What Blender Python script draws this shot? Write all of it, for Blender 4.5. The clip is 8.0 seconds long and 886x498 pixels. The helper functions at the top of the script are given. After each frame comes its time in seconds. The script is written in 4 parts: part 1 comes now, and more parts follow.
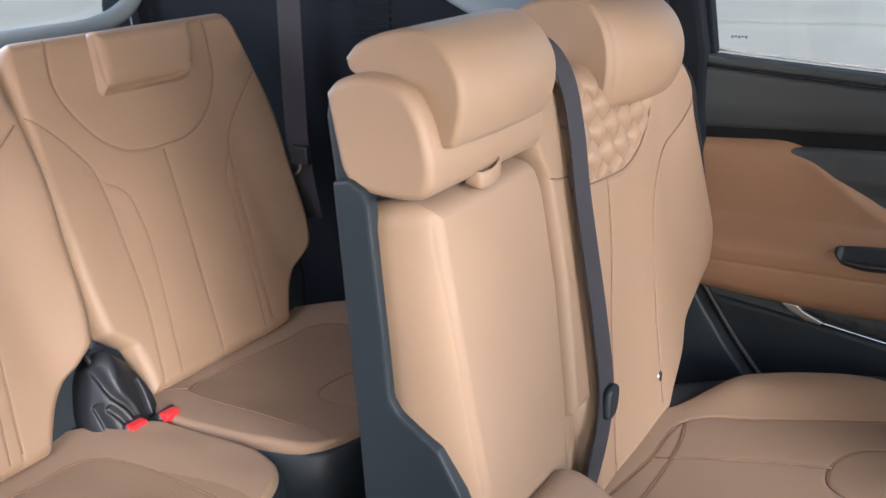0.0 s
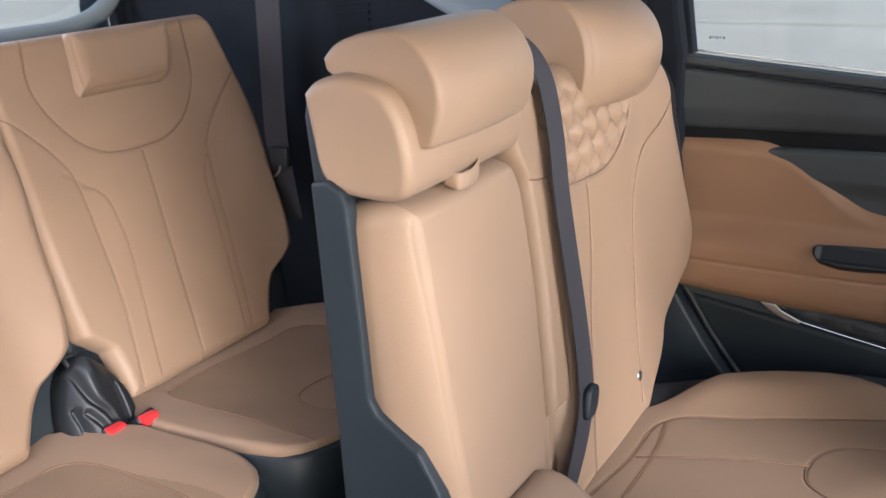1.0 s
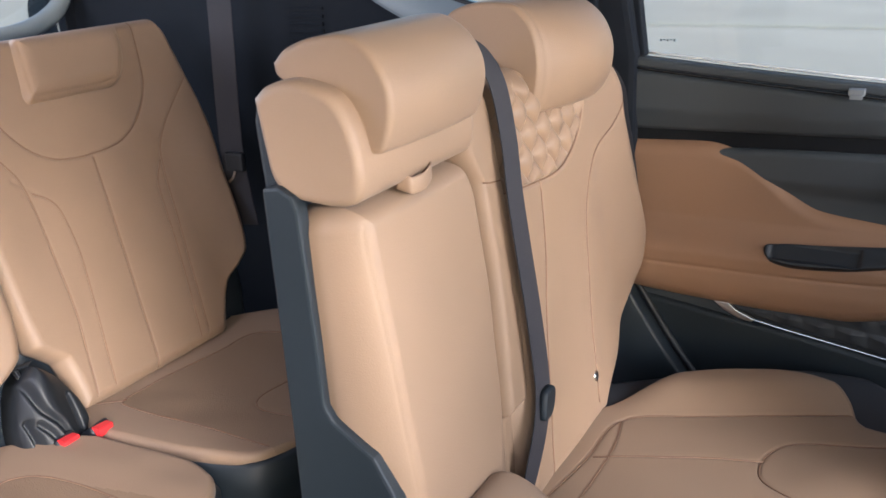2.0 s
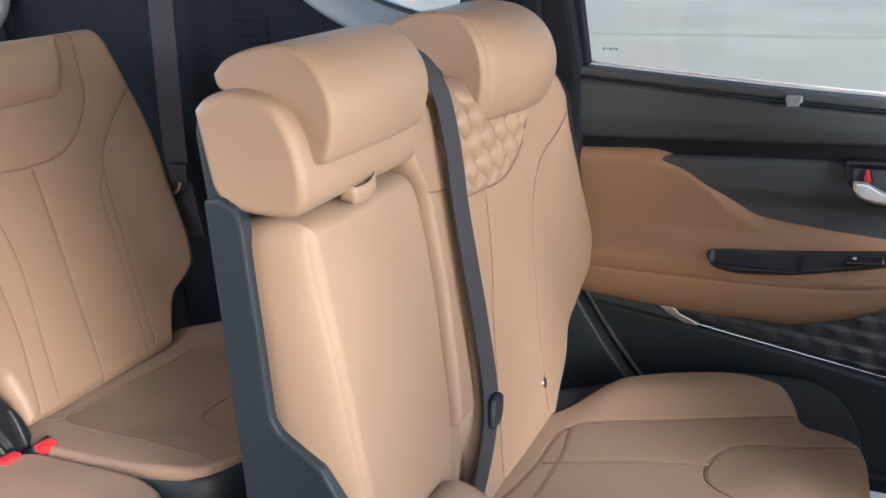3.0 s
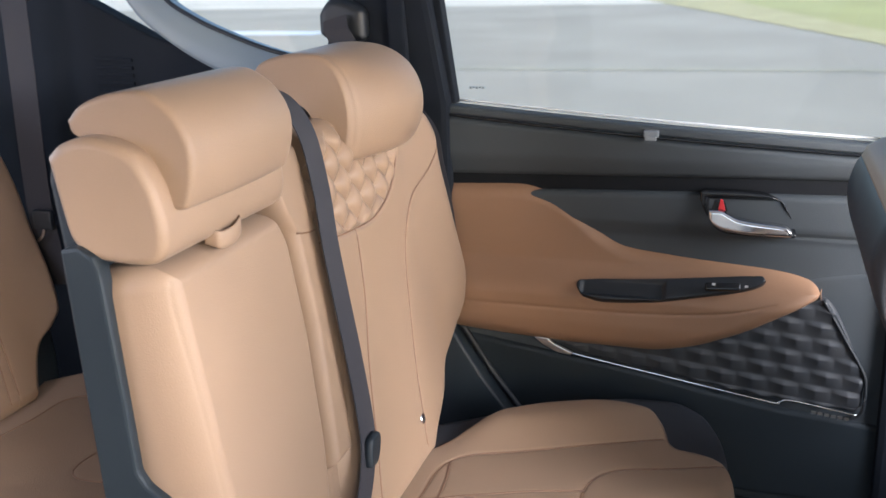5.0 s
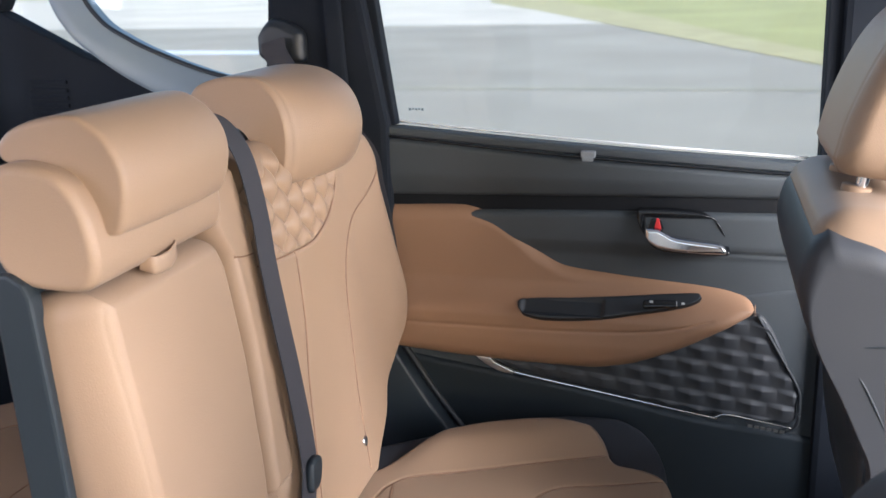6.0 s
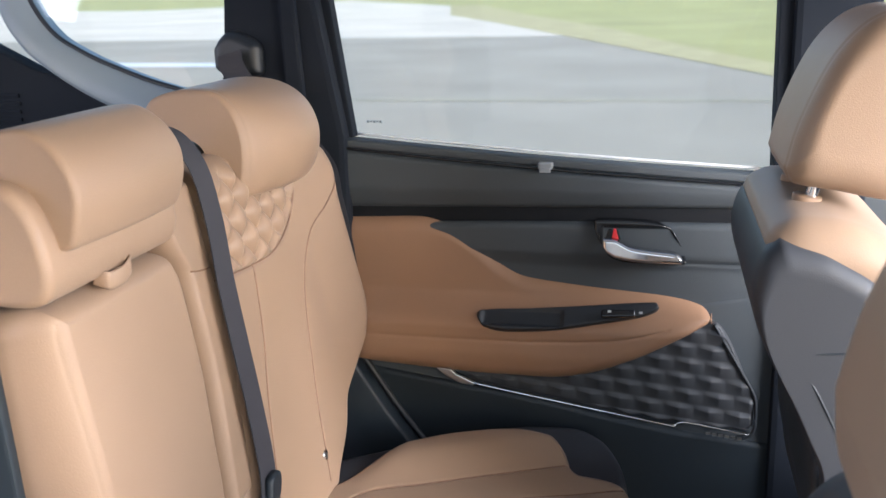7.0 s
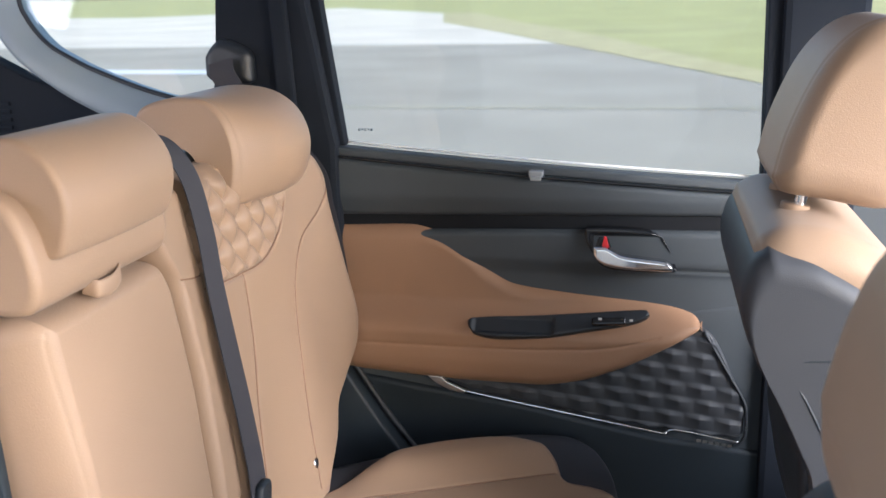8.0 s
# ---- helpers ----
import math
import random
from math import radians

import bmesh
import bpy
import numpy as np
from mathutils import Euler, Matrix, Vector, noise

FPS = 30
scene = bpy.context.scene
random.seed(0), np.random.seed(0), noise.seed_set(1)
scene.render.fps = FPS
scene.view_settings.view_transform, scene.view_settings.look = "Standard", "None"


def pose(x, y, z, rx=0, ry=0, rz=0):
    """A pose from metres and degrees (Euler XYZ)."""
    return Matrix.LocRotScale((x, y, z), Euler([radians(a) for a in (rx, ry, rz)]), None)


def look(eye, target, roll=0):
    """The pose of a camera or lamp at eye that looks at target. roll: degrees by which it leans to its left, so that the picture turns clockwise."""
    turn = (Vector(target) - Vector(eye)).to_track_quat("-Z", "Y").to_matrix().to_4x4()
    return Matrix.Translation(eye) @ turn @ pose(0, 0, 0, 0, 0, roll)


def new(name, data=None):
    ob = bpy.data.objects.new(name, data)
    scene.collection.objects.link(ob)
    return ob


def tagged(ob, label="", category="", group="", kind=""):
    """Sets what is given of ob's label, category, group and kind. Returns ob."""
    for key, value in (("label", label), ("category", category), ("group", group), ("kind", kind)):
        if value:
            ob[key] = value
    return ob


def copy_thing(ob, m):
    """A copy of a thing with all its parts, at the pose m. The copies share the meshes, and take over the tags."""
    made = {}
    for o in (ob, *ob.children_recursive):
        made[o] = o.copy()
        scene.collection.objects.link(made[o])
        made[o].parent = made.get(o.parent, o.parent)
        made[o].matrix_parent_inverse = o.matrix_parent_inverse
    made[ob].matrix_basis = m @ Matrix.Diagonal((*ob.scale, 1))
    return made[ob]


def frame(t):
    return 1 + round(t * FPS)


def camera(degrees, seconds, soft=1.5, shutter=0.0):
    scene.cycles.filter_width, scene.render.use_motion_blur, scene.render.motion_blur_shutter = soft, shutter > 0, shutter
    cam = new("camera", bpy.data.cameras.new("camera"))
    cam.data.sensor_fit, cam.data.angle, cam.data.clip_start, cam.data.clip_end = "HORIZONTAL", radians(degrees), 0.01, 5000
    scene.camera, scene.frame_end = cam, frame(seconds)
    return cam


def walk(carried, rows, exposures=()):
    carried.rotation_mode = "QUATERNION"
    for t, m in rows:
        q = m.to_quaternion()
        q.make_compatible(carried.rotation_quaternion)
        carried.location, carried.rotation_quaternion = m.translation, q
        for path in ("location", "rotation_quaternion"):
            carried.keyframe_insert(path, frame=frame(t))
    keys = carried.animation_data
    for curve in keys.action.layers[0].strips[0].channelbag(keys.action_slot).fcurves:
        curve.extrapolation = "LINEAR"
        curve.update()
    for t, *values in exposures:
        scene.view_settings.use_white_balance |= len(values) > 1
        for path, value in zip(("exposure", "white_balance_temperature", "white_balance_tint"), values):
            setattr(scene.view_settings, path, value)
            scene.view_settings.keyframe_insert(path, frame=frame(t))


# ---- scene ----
cam = camera(49.5, 8.0)
cam.data.dof.use_dof, cam.data.dof.focus_distance, cam.data.dof.aperture_fstop = True, 1.4, 6.5
PATH = [
    (0, (0.351, -0.963, 1.442), (-0.655, 0.632, 0.776), -2.3),
    (0.5, (0.352, -0.961, 1.441), (-0.644, 0.641, 0.776), -2.3),
    (1, (0.354, -0.96, 1.442), (-0.621, 0.654, 0.776), -2.2),
    (1.5, (0.358, -0.958, 1.442), (-0.584, 0.676, 0.777), -2.2),
    (3, (0.37, -0.952, 1.443), (-0.45, 0.753, 0.794), -2.0),
    (3.5, (0.377, -0.951, 1.444), (-0.391, 0.782, 0.807), -1.9),
    (4, (0.382, -0.95, 1.445), (-0.334, 0.811, 0.822), -1.9),
    (4.5, (0.388, -0.951, 1.447), (-0.272, 0.838, 0.844), -1.7),
    (5, (0.394, -0.95, 1.45), (-0.215, 0.862, 0.863), -1.7),
    (6.5, (0.407, -0.95, 1.456), (-0.052, 0.92, 0.916), -1.3),
    (7, (0.409, -0.95, 1.456), (-0.019, 0.93, 0.924), -1.3),
    (7.5, (0.411, -0.952, 1.458), (-0.004, 0.934, 0.935), -1.2),
    (8, (0.413, -0.951, 1.458), (-0.001, 0.935, 0.94), -1.2),
]
walk(cam, [(t, look(eye, target, roll)) for t, eye, target, roll in PATH], [(0, 1.72, 5500, 12), (8, 1.72, 5500, 12)])

# ---- world and light ----
SUN_EL, SUN_ROT = radians(16), radians(123)
world = bpy.data.worlds.new("sky")
scene.world = world
world.use_nodes = True
wn = world.node_tree.nodes
sky = wn.new("ShaderNodeTexSky")
sky.sky_type, sky.sun_disc, sky.sun_elevation, sky.sun_rotation = "NISHITA", False, SUN_EL, SUN_ROT
sky.air_density, sky.dust_density, sky.ozone_density = 1.0, 3.0, 0.6
bg = wn["Background"]
bg.inputs["Strength"].default_value = 0.15
world.node_tree.links.new(sky.outputs[0], bg.inputs["Color"])
sun_data = bpy.data.lights.new("sun", "SUN")
sun_data.energy, sun_data.angle, sun_data.color = 1.3, radians(22), (1.0, 0.97, 0.96)
sun = new("sun", sun_data)
sun.matrix_world = look((7.6, -4.9, 2.6), (0, 0, 0))


def opening_light(name, eye, target, w, h, power, colour):
    d = bpy.data.lights.new(name, "AREA")
    d.shape, d.size, d.size_y, d.energy, d.color = "RECTANGLE", w, h, power, colour
    o = new(name, d)
    o.matrix_world = look(eye, target)
    return o


# area lamps added at the window openings, standing in for daylight through them
opening_light("tailgate_daylight", (-1.62, -0.1, 1.42), (-0.6, 0.0, 0.9), 1.0, 0.35, 3, (1.0, 0.95, 0.95))
# unseen near-side opening: fill lamp added to brighten the third row, tinted pink
opening_light("quarter_fill", (-0.91, -0.80, 1.37), (-1.0, 0.4, 0.95), 0.36, 0.26, 1.6, (1.0, 0.88, 0.90))
# added to lift the forward-facing surfaces
opening_light("windscreen_daylight", (1.55, 0.0, 1.42), (-0.3, 0.1, 1.0), 1.2, 0.5, 12, (1.0, 0.96, 0.92))


# ---- materials ----
def material(name, colour, rough=0.5, metal=0.0, grain=0.0, grain_size=400.0, spots=0.12, spot_size=6.0, spec=0.5, coat=0.0, kind="noise", sheen=0.0):
    m = bpy.data.materials.new(name)
    m.use_nodes = True
    nt = m.node_tree
    n, l = nt.nodes, nt.links
    p = n["Principled BSDF"]
    p.inputs["Roughness"].default_value, p.inputs["Metallic"].default_value = rough, metal
    p.inputs["Specular IOR Level"].default_value = spec
    p.inputs["Coat Weight"].default_value = coat
    p.inputs["Sheen Weight"].default_value = sheen
    co = n.new("ShaderNodeTexCoord")
    big = n.new("ShaderNodeTexNoise")
    big.inputs["Scale"].default_value, big.inputs["Detail"].default_value = spot_size, 5.0
    l.new(co.outputs["Object"], big.inputs["Vector"])
    fine = n.new("ShaderNodeTexVoronoi" if kind == "leather" else "ShaderNodeTexNoise")
    fine.inputs["Scale"].default_value = grain_size
    l.new(co.outputs["Object"], fine.inputs["Vector"])
    ramp = n.new("ShaderNodeMapRange")
    ramp.inputs["To Min"].default_value, ramp.inputs["To Max"].default_value = 1 - spots, 1 + spots
    l.new(big.outputs[0], ramp.inputs["Value"])
    ramp2 = n.new("ShaderNodeMapRange")
    ramp2.inputs["To Min"].default_value, ramp2.inputs["To Max"].default_value = 1 - spots * 0.5, 1 + spots * 0.5
    l.new(fine.outputs[0], ramp2.inputs["Value"])
    mul = n.new("ShaderNodeMath")
    mul.operation = "MULTIPLY"
    l.new(ramp.outputs[0], mul.inputs[0])
    l.new(ramp2.outputs[0], mul.inputs[1])
    vm = n.new("ShaderNodeVectorMath")
    vm.operation = "SCALE"
    vm.inputs[0].default_value = colour
    l.new(mul.outputs[0], vm.inputs["Scale"])
    l.new(vm.outputs[0], p.inputs["Base Color"])
    rr = n.new("ShaderNodeMapRange")
    rr.inputs["To Min"].default_value, rr.inputs["To Max"].default_value = rough * 0.85, min(1.0, rough * 1.15)
    l.new(big.outputs[0], rr.inputs["Value"])
    l.new(rr.outputs[0], p.inputs["Roughness"])
    if grain:
        b = n.new("ShaderNodeBump")
        b.inputs["Strength"].default_value, b.inputs["Distance"].default_value = grain, 0.001
        l.new(fine.outputs[0], b.inputs["Height"])
        l.new(b.outputs[0], p.inputs["Normal"])
    return m


LEATHER = material("tan_leather", (0.258, 0.177, 0.118), 0.5, grain=0.22, grain_size=650, spots=0.05, spot_size=9, spec=0.35, kind="leather", sheen=0.05)
LEATHER_DEEP = material("tan_leather_door", (0.275, 0.160, 0.094), 0.5, grain=0.22, grain_size=650, spots=0.05, spot_size=9, spec=0.35, kind="leather")
INSERT = material("perforated_tan_leather", (0.222, 0.155, 0.102), 0.6, grain=0.35, grain_size=420, spots=0.07, spot_size=9, spec=0.25, kind="leather")
NAVY = material("dark_blue_grey_plastic", (0.013, 0.019, 0.025), 0.52, grain=0.3, grain_size=900, spots=0.15, spec=0.4)
CHARCOAL = material("charcoal_soft_trim", (0.048, 0.056, 0.063), 0.6, grain=0.35, grain_size=800, spots=0.12, spec=0.35)
BLACK = material("black_plastic", (0.012, 0.015, 0.019), 0.52, grain=0.2, grain_size=700, spots=0.2)
GLOSS = material("glossy_black_plastic", (0.01, 0.011, 0.013), 0.25, spots=0.1)
WEBBING = material("charcoal_belt_webbing", (0.036, 0.036, 0.043), 0.75, grain=0.6, grain_size=1400, spots=0.1, spec=0.25)
CARPET = material("black_carpet", (0.012, 0.013, 0.015), 0.95, grain=0.8, grain_size=500, spots=0.3, spec=0.1)
PILLAR = material("dark_pillar_cloth", (0.009, 0.012, 0.018), 0.85, grain=0.5, grain_size=900, spots=0.15, spec=0.2)
GREYTRIM = material("blue_grey_window_trim", (0.20, 0.24, 0.27), 0.5, grain=0.2, grain_size=900, spots=0.08)
HEADLINER = material("light_grey_headliner", (0.42, 0.41, 0.39), 0.95, grain=0.4, grain_size=900, spots=0.06, spec=0.1)
CHROME = material("satin_chrome", (0.78, 0.78, 0.79), 0.16, metal=1.0, spots=0.04)
SATIN = material("satin_silver", (0.62, 0.60, 0.58), 0.3, metal=1.0, spots=0.05)
RED = material("red_plastic", (0.62, 0.03, 0.035), 0.35, spots=0.08)
WHITE = material("white_mark", (0.7, 0.7, 0.7), 0.5, spots=0.05)
SEATGREY = material("grey_seat_back_panel", (0.032, 0.035, 0.042), 0.55, grain=0.3, grain_size=800, spots=0.1, spec=0.35)
SPEAKER = material("embossed_dark_panel", (0.035, 0.038, 0.043), 0.55, grain=0.2, grain_size=900, spots=0.12)
# stitching thread, coloured darker to include the shade in the seam groove
SEAM = material("seam_thread_and_shade", (0.185, 0.112, 0.073), 0.7, spots=0.1, spec=0.2)
FROST = material("clear_grey_plastic", (0.22, 0.235, 0.25), 0.25, spots=0.05)


def glass_material():
    m = bpy.data.materials.new("window_glass")
    m.use_nodes = True
    n, l = m.node_tree.nodes, m.node_tree.links
    out = n["Material Output"]
    tr = n.new("ShaderNodeBsdfTransparent")
    tr.inputs[0].default_value = (0.93, 0.95, 0.94, 1)
    gl = n.new("ShaderNodeBsdfGlossy")
    gl.inputs["Roughness"].default_value = 0.02
    fr = n.new("ShaderNodeFresnel")
    fr.inputs["IOR"].default_value = 1.45
    mix = n.new("ShaderNodeMixShader")
    l.new(fr.outputs[0], mix.inputs[0])
    l.new(tr.outputs[0], mix.inputs[1])
    l.new(gl.outputs[0], mix.inputs[2])
    l.new(mix.outputs[0], out.inputs[0])
    return m


GLASS = glass_material()


# ---- building helpers ----
def base(name, at, label, category, group="", kind=""):
    o = new(name)
    o.location = at
    o.empty_display_size = 0.05
    return tagged(o, label, category, group, kind)


def mesh_object(name, verts, faces, mat, parent=None, label="", smooth=True):
    """One mesh from world coordinates; under a parent it is kept relative to the parent's base."""
    off = Vector((0, 0, 0))
    p = parent
    while p is not None:
        off += p.location
        p = p.parent
    me = bpy.data.meshes.new(name)
    me.from_pydata([tuple(Vector(v) - off) for v in verts], [], [tuple(f) for f in faces])
    bm = bmesh.new()
    bm.from_mesh(me)
    bmesh.ops.recalc_face_normals(bm, faces=bm.faces)
    bm.to_mesh(me)
    bm.free()
    for f in me.polygons:
        f.use_smooth = smooth
    me.materials.append(mat)
    o = new(name, me)
    if parent is not None:
        o.parent = parent
    if label:
        o["label"] = label
    return o


def part(name, bm, mat, parent, label="", smooth=True):
    bm.verts.index_update()
    vs = [v.co.copy() for v in bm.verts]
    fs = [[v.index for v in f.verts] for f in bm.faces]
    bm.free()
    return mesh_object(name, vs, fs, mat, parent, label, smooth)


def spline(pts, n=12):
    """Points on a Catmull-Rom curve through pts."""
    p = [np.array(q, float) for q in pts]
    p = [2 * p[0] - p[1]] + p + [2 * p[-1] - p[-2]]
    out = []
    for i in range(1, len(p) - 2):
        for k in range(n):
            t = k / n
            out.append(0.5 * (2 * p[i] + (p[i + 1] - p[i - 1]) * t + (2 * p[i - 1] - 5 * p[i] + 4 * p[i + 1] - p[i + 2]) * t**2
                              + (3 * p[i] - p[i - 1] - 3 * p[i + 1] + p[i + 2]) * t**3))
    out.append(p[-2])
    return np.array(out)


def pchip(xs, ys, x):
    """Smooth interpolation without overshoot."""
    xs, ys, x = np.array(xs, float), np.array(ys, float), np.asarray(x, float)
    h, d = np.diff(xs), np.diff(ys) / np.diff(xs)
    m = np.zeros(len(xs))
    m[0], m[-1] = d[0], d[-1]
    for i in range(1, len(xs) - 1):
        if d[i - 1] * d[i] > 0:
            w1, w2 = 2 * h[i] + h[i - 1], h[i] + 2 * h[i - 1]
            m[i] = (w1 + w2) / (w1 / d[i - 1] + w2 / d[i])
    i = np.clip(np.searchsorted(xs, x) - 1, 0, len(xs) - 2)
    t = np.clip((x - xs[i]) / h[i], 0, 1)
    return ((2 * t**3 - 3 * t**2 + 1) * ys[i] + (t**3 - 2 * t**2 + t) * h[i] * m[i] + (3 * t**2 - 2 * t**3) * ys[i + 1] + (t**3 - t**2) * h[i] * m[i + 1])


def to_line(u, v, line):
    """Distance of every (u, v) to a polyline."""
    best = np.full(u.shape, 9.0)
    for a, b in zip(line[:-1], line[1:]):
        d = b - a
        k = np.clip(((u - a[0]) * d[0] + (v - a[1]) * d[1]) / max(d @ d, 1e-12), 0, 1)
        best = np.minimum(best, np.hypot(u - a[0] - k * d[0], v - a[1] - k * d[1]))
    return best


def pad(name, mat, parent, O, U, V, N, left, right, thick, edge, seams=(), extra=None, back=0.02, corner=(0.02, 0.02), nu=90, nv=110, label="", power=2.0, zone=None, zone_mat=None, wave=0.0, thread=None):
    """An upholstered pad: left and right are its outline as (v, u); its face lies at O, its rim falls back by thick within edge."""
    O, U, V, N = (np.array(a, float) for a in (O, U, V, N))
    U, V, N = U / np.linalg.norm(U), V / np.linalg.norm(V), N / np.linalg.norm(N)
    v0, v1 = left[0][0], left[-1][0]
    bend = lambda k: 0.5 - 0.5 * np.cos(np.pi * k)  # noqa: E731
    blend = lambda k: 0.45 * bend(k) + 0.55 * k  # noqa: E731
    vv = v0 + (v1 - v0) * blend(np.linspace(0, 1, nv))
    lo = pchip(*zip(*left), vv)
    hi = pchip(*zip(*right), vv)
    for c, dv in ((corner[0], vv - v0), (corner[1], v1 - vv)):
        k = np.clip(1 - dv / max(c, 1e-6), 0, 1)
        inset = c * (1 - np.sqrt(np.clip(1 - k**2, 0, 1)))
        lo, hi = lo + inset, hi - inset
    s = blend(np.linspace(0, 1, nu))
    u = lo[:, None] + (hi - lo)[:, None] * s[None]
    v = np.repeat(vv[:, None], nu, 1)

    def height(u, v, lo, hi):
        d = np.minimum(np.minimum(u - lo, hi - u), np.minimum(v - v0, v1 - v))
        k = 1 - np.clip(d / edge, 0, 1)
        h = -thick * (1 - np.clip(1 - k**power, 0, 1) ** (1 / power))
        for line, width, depth, puff in seams:
            dist = to_line(u, v, spline(line, 8))
            h = h - depth * (0.45 if thread else 1.0) * np.exp(-((dist / width) ** 2)) - puff * np.exp(-dist / 0.016)
        if extra is not None:
            h = h + extra(u, v)
        if wave:
            h = h + wave * (np.sin(29 * u + 3 * np.sin(13 * v) + v0) + 0.8 * np.sin(31 * v + 3 * np.sin(17 * u)))
        return h

    h = height(u, v, lo[:, None], hi[:, None])
    P = O + u[..., None] * U + v[..., None] * V + h[..., None] * N
    rim = [(0, j) for j in range(nu)] + [(i, nu - 1) for i in range(1, nv)] + [(nv - 1, j) for j in range(nu - 2, -1, -1)] + [(i, 0) for i in range(nv - 2, 0, -1)]
    Q = np.array([O + u[r] * U + v[r] * V - (thick + back) * N for r in rim])
    verts = [tuple(p) for p in P.reshape(-1, 3)] + [tuple(q) for q in Q]
    faces = [(i * nu + j, i * nu + j + 1, (i + 1) * nu + j + 1, (i + 1) * nu + j) for i in range(nv - 1) for j in range(nu - 1)]
    n0 = nu * nv
    for a in range(len(rim)):
        b = (a + 1) % len(rim)
        faces.append((rim[a][0] * nu + rim[a][1], rim[b][0] * nu + rim[b][1], n0 + b, n0 + a))
    faces.append(tuple(range(n0, n0 + len(rim))))
    o = mesh_object(name, verts, faces, mat, parent, label)
    uc, vc = (0.25 * (a[:-1, :-1] + a[1:, :-1] + a[:-1, 1:] + a[1:, 1:]) for a in (u, v))
    pick = np.zeros(uc.shape, dtype=np.int32)
    if zone is not None:
        o.data.materials.append(zone_mat)
        pick[zone(uc, vc)] = 1
    if pick.any():
        slots = np.zeros(len(faces), dtype=np.int32)
        slots[: pick.size] = pick.ravel()
        o.data.polygons.foreach_set("material_index", slots)
    for line, width, depth, puff in seams:
        if thread is None or width > 0.0035:
            continue
        q = spline(line, 8)
        a, b = np.interp(q[:, 1], vv, lo), np.interp(q[:, 1], vv, hi)
        q = q[(q[:, 0] > a + 0.008) & (q[:, 0] < b - 0.008) & (q[:, 1] > v0 + 0.006) & (q[:, 1] < v1 - 0.006)]
        if len(q) > 3:
            hh = height(q[:, 0], q[:, 1], np.interp(q[:, 1], vv, lo), np.interp(q[:, 1], vv, hi)) + 0.0007 + 0.1 * depth
            tube("seam", thread, o, [O + a * U + b * V + c * N for (a, b), c in zip(q, hh)], 0.0012, n=1, sides=6, up=N)
    return o


def within(u, v, corners):
    """Which (u, v) lie in a closed smooth outline."""
    line = spline(list(corners) + [corners[0]], 6)
    hit = np.zeros(u.shape, bool)
    for a, b in zip(line[:-1], line[1:]):
        if a[1] != b[1]:
            hit ^= ((a[1] > v) != (b[1] > v)) & (u < (b[0] - a[0]) * (v - a[1]) / (b[1] - a[1]) + a[0])
    return hit


def bolster(name, mat, parent, profile, y0, y1, rnd=0.03, label="", n=40, power=3.0, bow=0.0, front=0.0, seam=None, mid=(0.5, 0.5), drop=None):
    """A rounded cushion: a closed side profile (x, z) swept along y; its ends are rounded in over rnd, its front bows back to the sides."""
    ring = spline(list(profile) + [profile[0]], 8)[:-1]
    c = np.array([ring[:, 0].min() * (1 - mid[0]) + ring[:, 0].max() * mid[0], ring[:, 1].min() * (1 - mid[1]) + ring[:, 1].max() * mid[1]])
    ts = 0.5 - 0.5 * np.cos(np.pi * np.linspace(0, 1, n))
    verts, m = [], len(ring)
    size = np.abs(ring - c).max()
    for t in ts:
        y = y0 + (y1 - y0) * t
        e = min(y - y0, y1 - y)
        side = 0 if y - y0 < y1 - y else 1
        rnd_ = rnd[side] if isinstance(rnd, tuple) else rnd
        k = max(0.0, 1 - e / rnd_)
        shrink = rnd_ * (1 - max(0.0, 1 - k**power) ** (1 / power)) / size
        q = c + (ring - c) * (1 - shrink)
        if drop:
            drop_ = drop[side]
            k2 = max(0.0, 1 - e / drop_)
            f = drop_ * (1 - math.sqrt(max(0.0, 1 - k2**2))) / size
            q[:, 1] = c[1] + (q[:, 1] - c[1]) * (1 - 0.75 * min(f, 1.0))
        w = (2 * t - 1) ** 2
        lean = np.clip((q[:, 0] - c[0]) / size, 0, 1)
        q = q - np.stack([bow * w * lean, 0 * lean], 1)
        if seam is not None:
            for at, depth in seam:
                g = depth * math.exp(-(((y - at) / 0.0025) ** 2))
                q = c + (q - c) * (1 - g / size)
        verts += [(x, y, z) for x, z in q]
    faces = [(i * m + j, i * m + (j + 1) % m, (i + 1) * m + (j + 1) % m, (i + 1) * m + j) for i in range(n - 1) for j in range(m)]
    faces += [tuple(range(m)), tuple(range((n - 1) * m, n * m))]
    o = mesh_object(name, verts, faces, mat, parent, label)
    for f in o.data.polygons[-2:]:
        f.use_smooth = False
    return o


def slab(name, mat, parent, outline, axis, a, b, bevel=0.004, label="", smooth=False, segs=2):
    """A plate: an outline in the plane across axis ('y': (x, z); 'x': (y, z); 'z': (x, y)), from a to b, with bevelled rims."""
    def at(p, w):
        return {"x": (w, p[0], p[1]), "y": (p[0], w, p[1]), "z": (p[0], p[1], w)}[axis]
    bm = bmesh.new()
    lo = [bm.verts.new(at(p, a)) for p in outline]
    hi = [bm.verts.new(at(p, b)) for p in outline]
    bm.faces.new(lo)
    bm.faces.new(hi)
    for i in range(len(lo)):
        j = (i + 1) % len(lo)
        bm.faces.new((lo[i], lo[j], hi[j], hi[i]))
    bmesh.ops.recalc_face_normals(bm, faces=bm.faces)
    if bevel:
        bmesh.ops.bevel(bm, geom=bm.edges[:], offset=bevel, segments=segs, affect="EDGES", profile=0.6)
    return part(name, bm, mat, parent, label, smooth)


